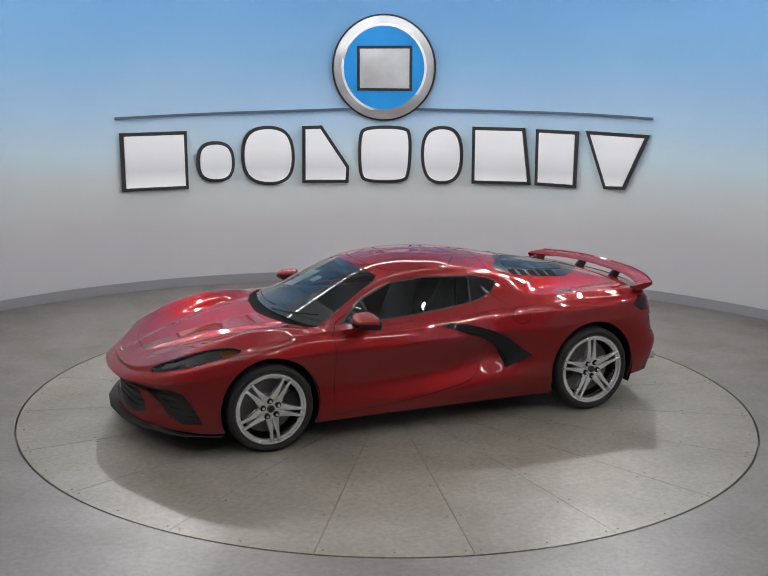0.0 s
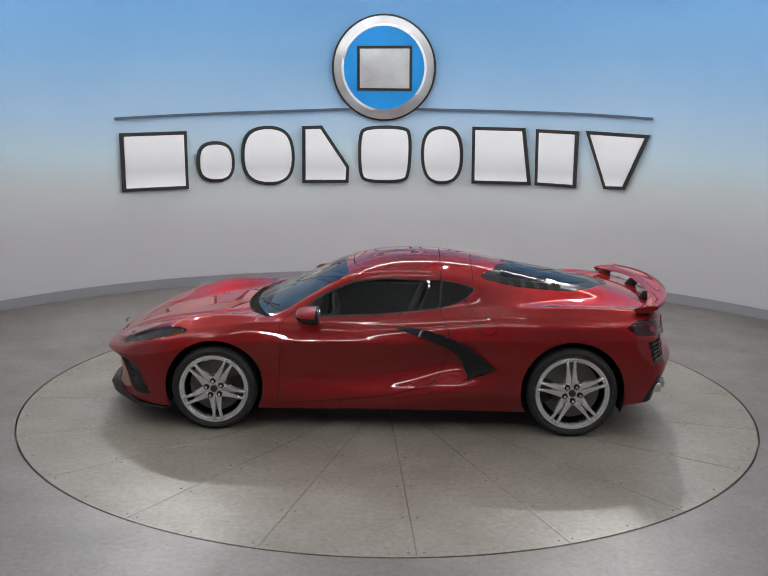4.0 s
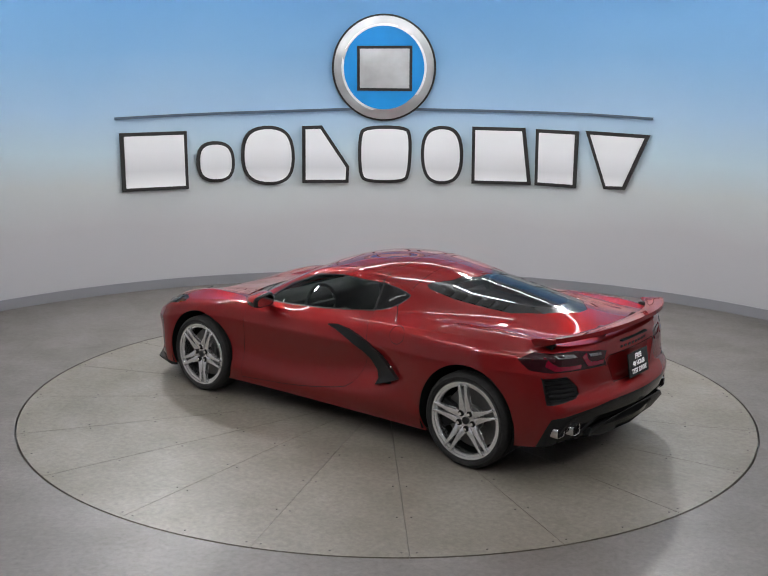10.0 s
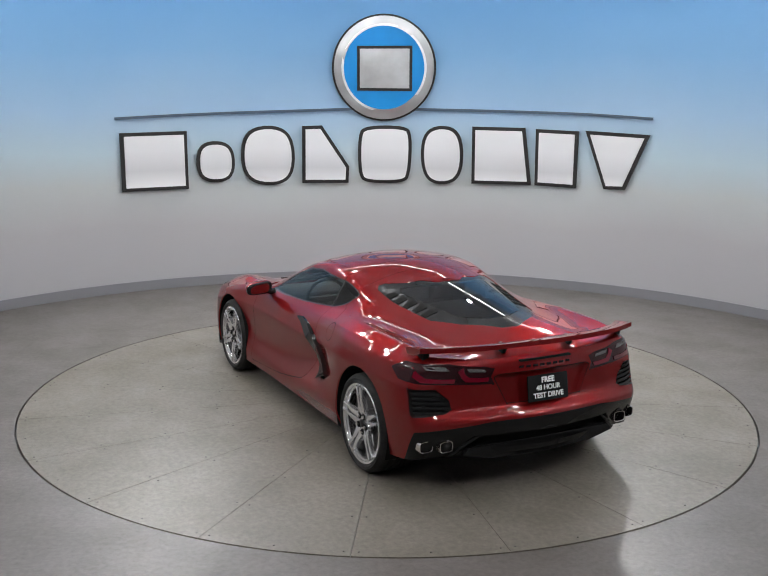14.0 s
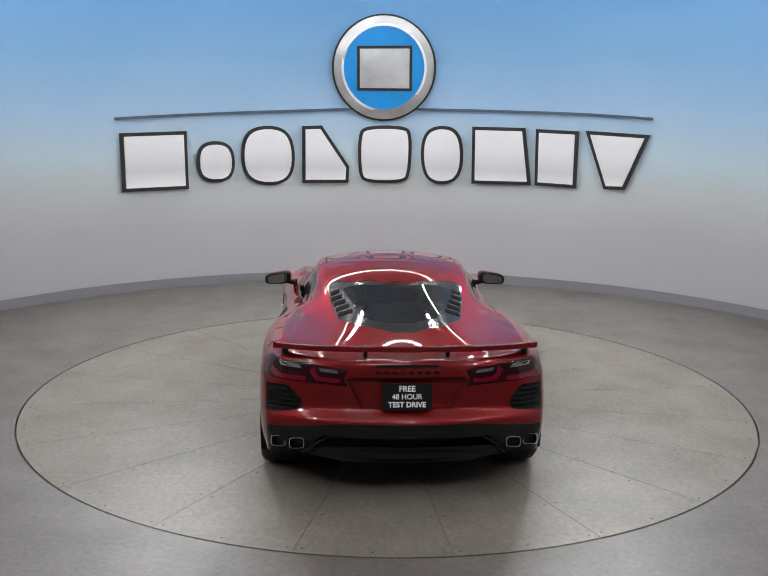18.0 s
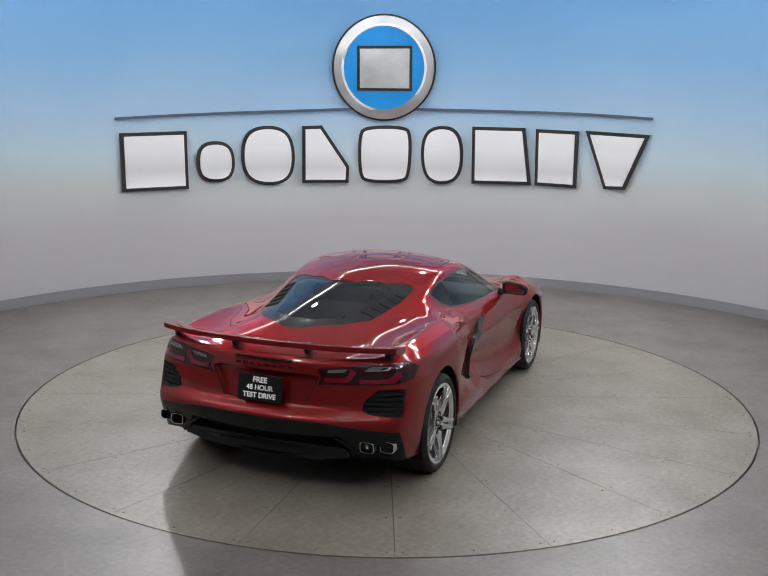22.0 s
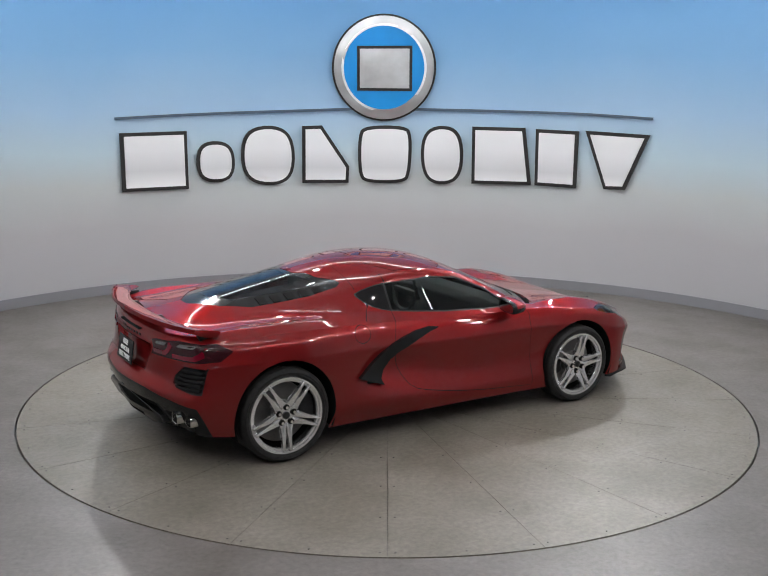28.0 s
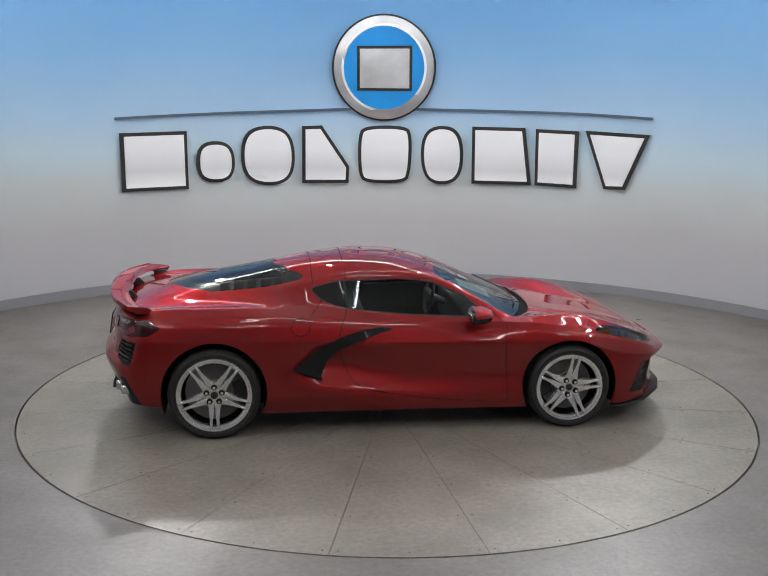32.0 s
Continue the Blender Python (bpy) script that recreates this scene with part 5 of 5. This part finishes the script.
def ceiling_lamps():
    bm = bmesh.new()
    box(bm, 1.85, 0.036, 0.03, pose(0, 0, -0.035), 0.008)
    tubes = part("lamp_tube", bm, LAMP, None, "glowing tube cover")
    n = 0
    for x in (-3.4, 0.0, 3.4):
        for y in (-6.0, -4.0, -1.6, 1.4):
            bm = bmesh.new()
            box(bm, 1.80, 0.03, 0.04, pose(0, 0, 0.02), 0.006)
            for q in (-0.7, 0.7):
                tube(bm, [(q, 0, 0.03), (q, 0, 0.50)], 0.008, 6)
            ob = part("strip_lamp", bm, SKIRT)
            ob.location = (x, y, CEIL - 0.50)
            tagged(ob, "slim white strip lamp hung from the studio ceiling", "lamp", "ceiling strip lamps")
            c = tubes if n == 0 else new("lamp_tube", tubes.data)
            c.parent = ob
            n += 1
    # short strips that follow the top of the curved wall
    bm = bmesh.new()
    box(bm, 0.86, 0.030, 0.012, pose(0, 0, -0.024), 0.004)
    bar = part("lamp_tube", bm, WASH, None, "glowing tube cover")
    for k in range(10):
        a = -49.5 + 11 * k
        bm = bmesh.new()
        box(bm, 0.90, 0.05, 0.03, pose(0, 0, 0.004), 0.006)
        for q in (-0.35, 0.35):
            tube(bm, [(q, 0, 0.01), (q, 0, CEIL - 3.98)], 0.006, 6)
        ob = part("wall_strip_lamp", bm, SKIRT)
        ob.matrix_world = pose(WALL_C[0] + 4.75 * math.sin(math.radians(a)), WALL_C[1] + 4.75 * math.cos(math.radians(a)), 3.98, 0, 0, -a)
        tagged(ob, "short strip lamp hung before the curved wall", "lamp", "wall strip lamps")
        c = bar if k == 0 else new("lamp_tube", bar.data)
        c.parent = ob
    bm = bmesh.new()
    cyl(bm, 0.050, 0.050, 0.008, pose(0, 0, -0.09), 24)
    face = part("spot_face", bm, SPOT, None, "bright spot lens")
    strong = face.data.copy()
    strong.materials.clear()
    strong.materials.append(SPOT_STRONG)
    front = face.data.copy()
    front.materials.clear()
    front.materials.append(SPOT_FILL)
    def spot(place, lens, deep=0.14):
        bm = bmesh.new()
        lathe(bm, [(0.0, 0.06), (0.07, 0.06), (0.10, 0.03), (0.10, -deep), (0.092, -deep), (0.088, -0.085), (0.0, -0.085)], None, 24)
        ob = part("spot_lamp", bm, SATIN, None, "", True, 40)
        ob.matrix_world = look(place, (0.0, 0.0, 0.4))
        rod = bmesh.new()
        tube(rod, [(0, 0, 0), (0, 0, CEIL - place.z)], 0.012, 8)
        stem = part("stem", rod, SATIN, ob, "thin black hanging rod")
        stem.matrix_world = Matrix.Translation(place)
        stem.matrix_parent_inverse = ob.matrix_world.inverted()
        tagged(ob, "black hanging spot lamp with a white lens, out of view", "lamp", "ring of spot lamps")
        lens.parent = ob
    # 5, 6, 9 and 10 are added fill spots, hooded to light the middle only
    for k in range(1, 15):
        a = math.radians(11.25 + 22.5 * k)
        far = 4.95 if math.cos(a) > -0.2 else 5.6
        spot(Vector((far * math.sin(a), far * math.cos(a) - 0.5, 3.92)), face if k == 2 else new("spot_face", strong if k in (1, 14) else front if k in (5, 6, 9, 10) else face.data), 0.26 if k in (5, 6, 9, 10) else 0.14)
    # ten more unseen spots, added for extra glints on the paint
    for x, y in ((-3.3, 2.6), (-3.1, 1.3), (-3.4, -0.4), (-2.9, -2.2), (-1.2, 3.1), (1.2, 3.1), (3.3, 2.6), (3.1, 1.3), (3.4, -0.4), (2.9, -2.2)):
        spot(Vector((x, y, 4.05)), new("spot_face", face.data))


# ---- the sign on the curved wall, plain shapes only ----
SIGN_WHITE = mat("sign_white_metal", (0.80, 0.80, 0.82), 0.5, 0.0, 0.0, var=0.08, scale=3)
SIGN_WHITE.node_tree.nodes["Principled BSDF"].inputs["Roughness"].default_value = 0.45


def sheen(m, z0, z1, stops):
    """A silver sheen printed into the base colour, as a gradient over the sign's height."""
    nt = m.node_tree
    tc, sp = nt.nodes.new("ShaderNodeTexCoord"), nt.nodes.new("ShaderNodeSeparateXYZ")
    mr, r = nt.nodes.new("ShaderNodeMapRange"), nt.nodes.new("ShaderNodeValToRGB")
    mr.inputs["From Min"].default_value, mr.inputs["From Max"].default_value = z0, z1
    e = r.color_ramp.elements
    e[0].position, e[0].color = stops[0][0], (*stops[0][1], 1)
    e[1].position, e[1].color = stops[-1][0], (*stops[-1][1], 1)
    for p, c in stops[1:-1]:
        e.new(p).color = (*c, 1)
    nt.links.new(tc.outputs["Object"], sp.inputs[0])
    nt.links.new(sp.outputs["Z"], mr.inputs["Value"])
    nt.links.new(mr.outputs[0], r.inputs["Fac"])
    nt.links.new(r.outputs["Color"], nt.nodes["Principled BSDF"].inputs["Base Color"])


# metal sheen drawn in the print: pale top and foot, greyer band low down
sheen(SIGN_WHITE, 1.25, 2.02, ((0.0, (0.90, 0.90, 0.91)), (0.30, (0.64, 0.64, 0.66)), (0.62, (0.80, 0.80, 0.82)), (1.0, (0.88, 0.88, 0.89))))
SIGN_EDGE = mat("sign_black_edge", (0.015, 0.014, 0.014), 0.5)
SIGN_STEEL = mat("sign_brushed_steel", (0.50, 0.50, 0.51), 0.32, 0.8, var=0.35, scale=1.3)
SIGN_BLUE = mat("sign_blue_disc", (0.0, 0.28, 0.72), 0.55, 0.0, 0.0, var=0.15, scale=1.2)
SIGN_LINE = mat("sign_slate_line", (0.075, 0.115, 0.17), 0.5)


def on_wall(a, z, off):
    """A place in front of the curved wall: angle from +y in degrees, height, distance from the plaster."""
    a = math.radians(a)
    r = WALL_R - off
    return (WALL_C[0] + r * math.sin(a), WALL_C[1] + r * math.cos(a), z)


def grown(pts, by):
    """An outline in metres moved outwards."""
    n = len(pts)
    area = sum(pts[i][0] * pts[(i + 1) % n][1] - pts[(i + 1) % n][0] * pts[i][1] for i in range(n))
    s = 1 if area > 0 else -1
    out = []
    for i in range(n):
        p, a, b = (Vector(pts[k % n]) for k in (i, i - 1, i + 1))
        e1, e2 = (p - a).normalized(), (b - p).normalized()
        n1, n2 = Vector((e1.y, -e1.x)) * s, Vector((e2.y, -e2.x)) * s
        m = (n1 + n2) / max(0.35, 1 + n1.dot(n2))
        out.append(tuple(p + m * by))
    return out


def wall_shape(name, pts, off, depth, material, parent, label=""):
    """A plate bent to the wall: outline as arc length and height."""
    bm = bmesh.new()
    q = math.degrees(1 / WALL_R)
    hi = [bm.verts.new(on_wall(u * q, z, off + depth)) for u, z in pts]
    lo = [bm.verts.new(on_wall(u * q, z, off)) for u, z in pts]
    n = len(pts)
    bm.faces.new(hi)
    for k in range(n):
        bm.faces.new((hi[k], hi[(k + 1) % n], lo[(k + 1) % n], lo[k]))
    return part(name, bm, material, parent, label)


def build_sign():
    sign = empty("wall_sign")
    tagged(sign, "large wall sign of white blocks under a round blue badge", "sign")
    k = math.radians(1) * WALL_R
    blocks = [
        (0, [(-34.7, 1.94), (-26.2, 1.95), (-26.1, 1.24), (-34.6, 1.24)]),
        (2, [(-25.0, 1.82), (-20.1, 1.82), (-20.0, 1.31), (-25.0, 1.31)]),
        (2, [(-19.2, 2.00), (-12.3, 2.01), (-12.1, 1.25), (-19.2, 1.27)]),
        (0, [(-11.2, 2.00), (-8.6, 2.01), (-5.0, 1.49), (-5.1, 1.28), (-11.2, 1.28)]),
        (1, [(-3.9, 2.01), (3.3, 2.02), (3.1, 1.28), (-3.8, 1.28)]),
        (2, [(4.3, 2.01), (9.9, 2.03), (10.1, 1.29), (4.6, 1.27)]),
        (0, [(11.1, 2.02), (18.0, 2.02), (19.0, 1.31), (11.2, 1.30)]),
        (0, [(19.4, 2.01), (24.9, 2.00), (24.9, 1.30), (19.5, 1.31)]),
        (0, [(25.8, 2.01), (34.0, 1.99), (31.2, 1.32), (28.5, 1.31)]),
    ]
    for soft, pts in blocks:
        pts = [(a * k, z) for a, z in pts]
        if soft:
            pts = round_off(round_corners(pts, 0.24 if soft > 1 else 0.14), 2)
        edge = wall_shape("block", pts, 0.02, 0.03, SIGN_EDGE, sign, "black-edged sign block")
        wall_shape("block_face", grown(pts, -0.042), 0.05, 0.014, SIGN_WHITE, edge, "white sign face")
    line = [(-35.2, 2.11), (-24.9, 2.15), (-12.3, 2.19), (-0.5, 2.225), (10.8, 2.22), (24.1, 2.21), (34.2, 2.18)]
    a = np.linspace(-35.2, 34.2, 60)
    z = pchip([p[0] for p in line], [p[1] for p in line], a)
    bm = bmesh.new()
    ribbon(bm, [[on_wall(x, h + 0.016, 0.02), on_wall(x, h + 0.016, 0.04), on_wall(x, h - 0.016, 0.04), on_wall(x, h - 0.016, 0.02)] for x, h in zip(a, z)])
    part("arc_line", bm, SIGN_LINE, sign, "thin slate-blue arc")
    c = (-0.55 * k, 2.735)
    circle = lambda r: [(c[0] + r * math.sin(2 * math.pi * i / 72), c[1] + r * math.cos(2 * math.pi * i / 72)) for i in range(72)]
    rim = wall_shape("badge_edge", circle(0.662), 0.02, 0.04, SIGN_EDGE, sign, "black badge edge")
    wall_shape("badge_ring", circle(0.638), 0.06, 0.02, SIGN_STEEL, rim, "brushed steel ring")
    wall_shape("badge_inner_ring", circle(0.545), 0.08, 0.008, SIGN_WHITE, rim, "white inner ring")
    wall_shape("badge_disc", circle(0.515), 0.088, 0.008, SIGN_BLUE, rim, "bright blue disc")
    shape = [(-4.1 * k, 3.00), (3.1 * k, 3.01), (3.15 * k, 2.45), (-4.05 * k, 2.45)]
    plate_edge = wall_shape("emblem_edge", shape, 0.096, 0.012, SIGN_EDGE, rim, "black emblem edge")
    wall_shape("emblem", grown(shape, -0.035), 0.108, 0.010, SIGN_STEEL, rim, "plain steel emblem")


def round_corners(pts, q):
    """Replace each corner by two points, q of the way along its edges."""
    out = []
    n = len(pts)
    for i in range(n):
        p, a, b = (np.array(pts[j % n]) for j in (i, i - 1, i + 1))
        out += [tuple(p + (a - p) * q), tuple(p + (b - p) * q)]
    return out


def motions():
    """The turntable turns clockwise and carries the car."""
    rows_table, rows_car = [], []
    for k in range(17):
        t = 2.0 * k
        turn = pose(0, 0, 0, 0, 0, HEAD_START + TURN_RATE * t)
        rows_table.append((t, turn))
        rows_car.append((t, turn @ pose(CAR_OFF[0], CAR_OFF[1], 0.0)))
    walk(turntable, rows_table)
    walk(sports_car, rows_car)


build_room()
ceiling_lamps()
build_sign()
turntable = build_table()
sports_car = build_car()
motions()
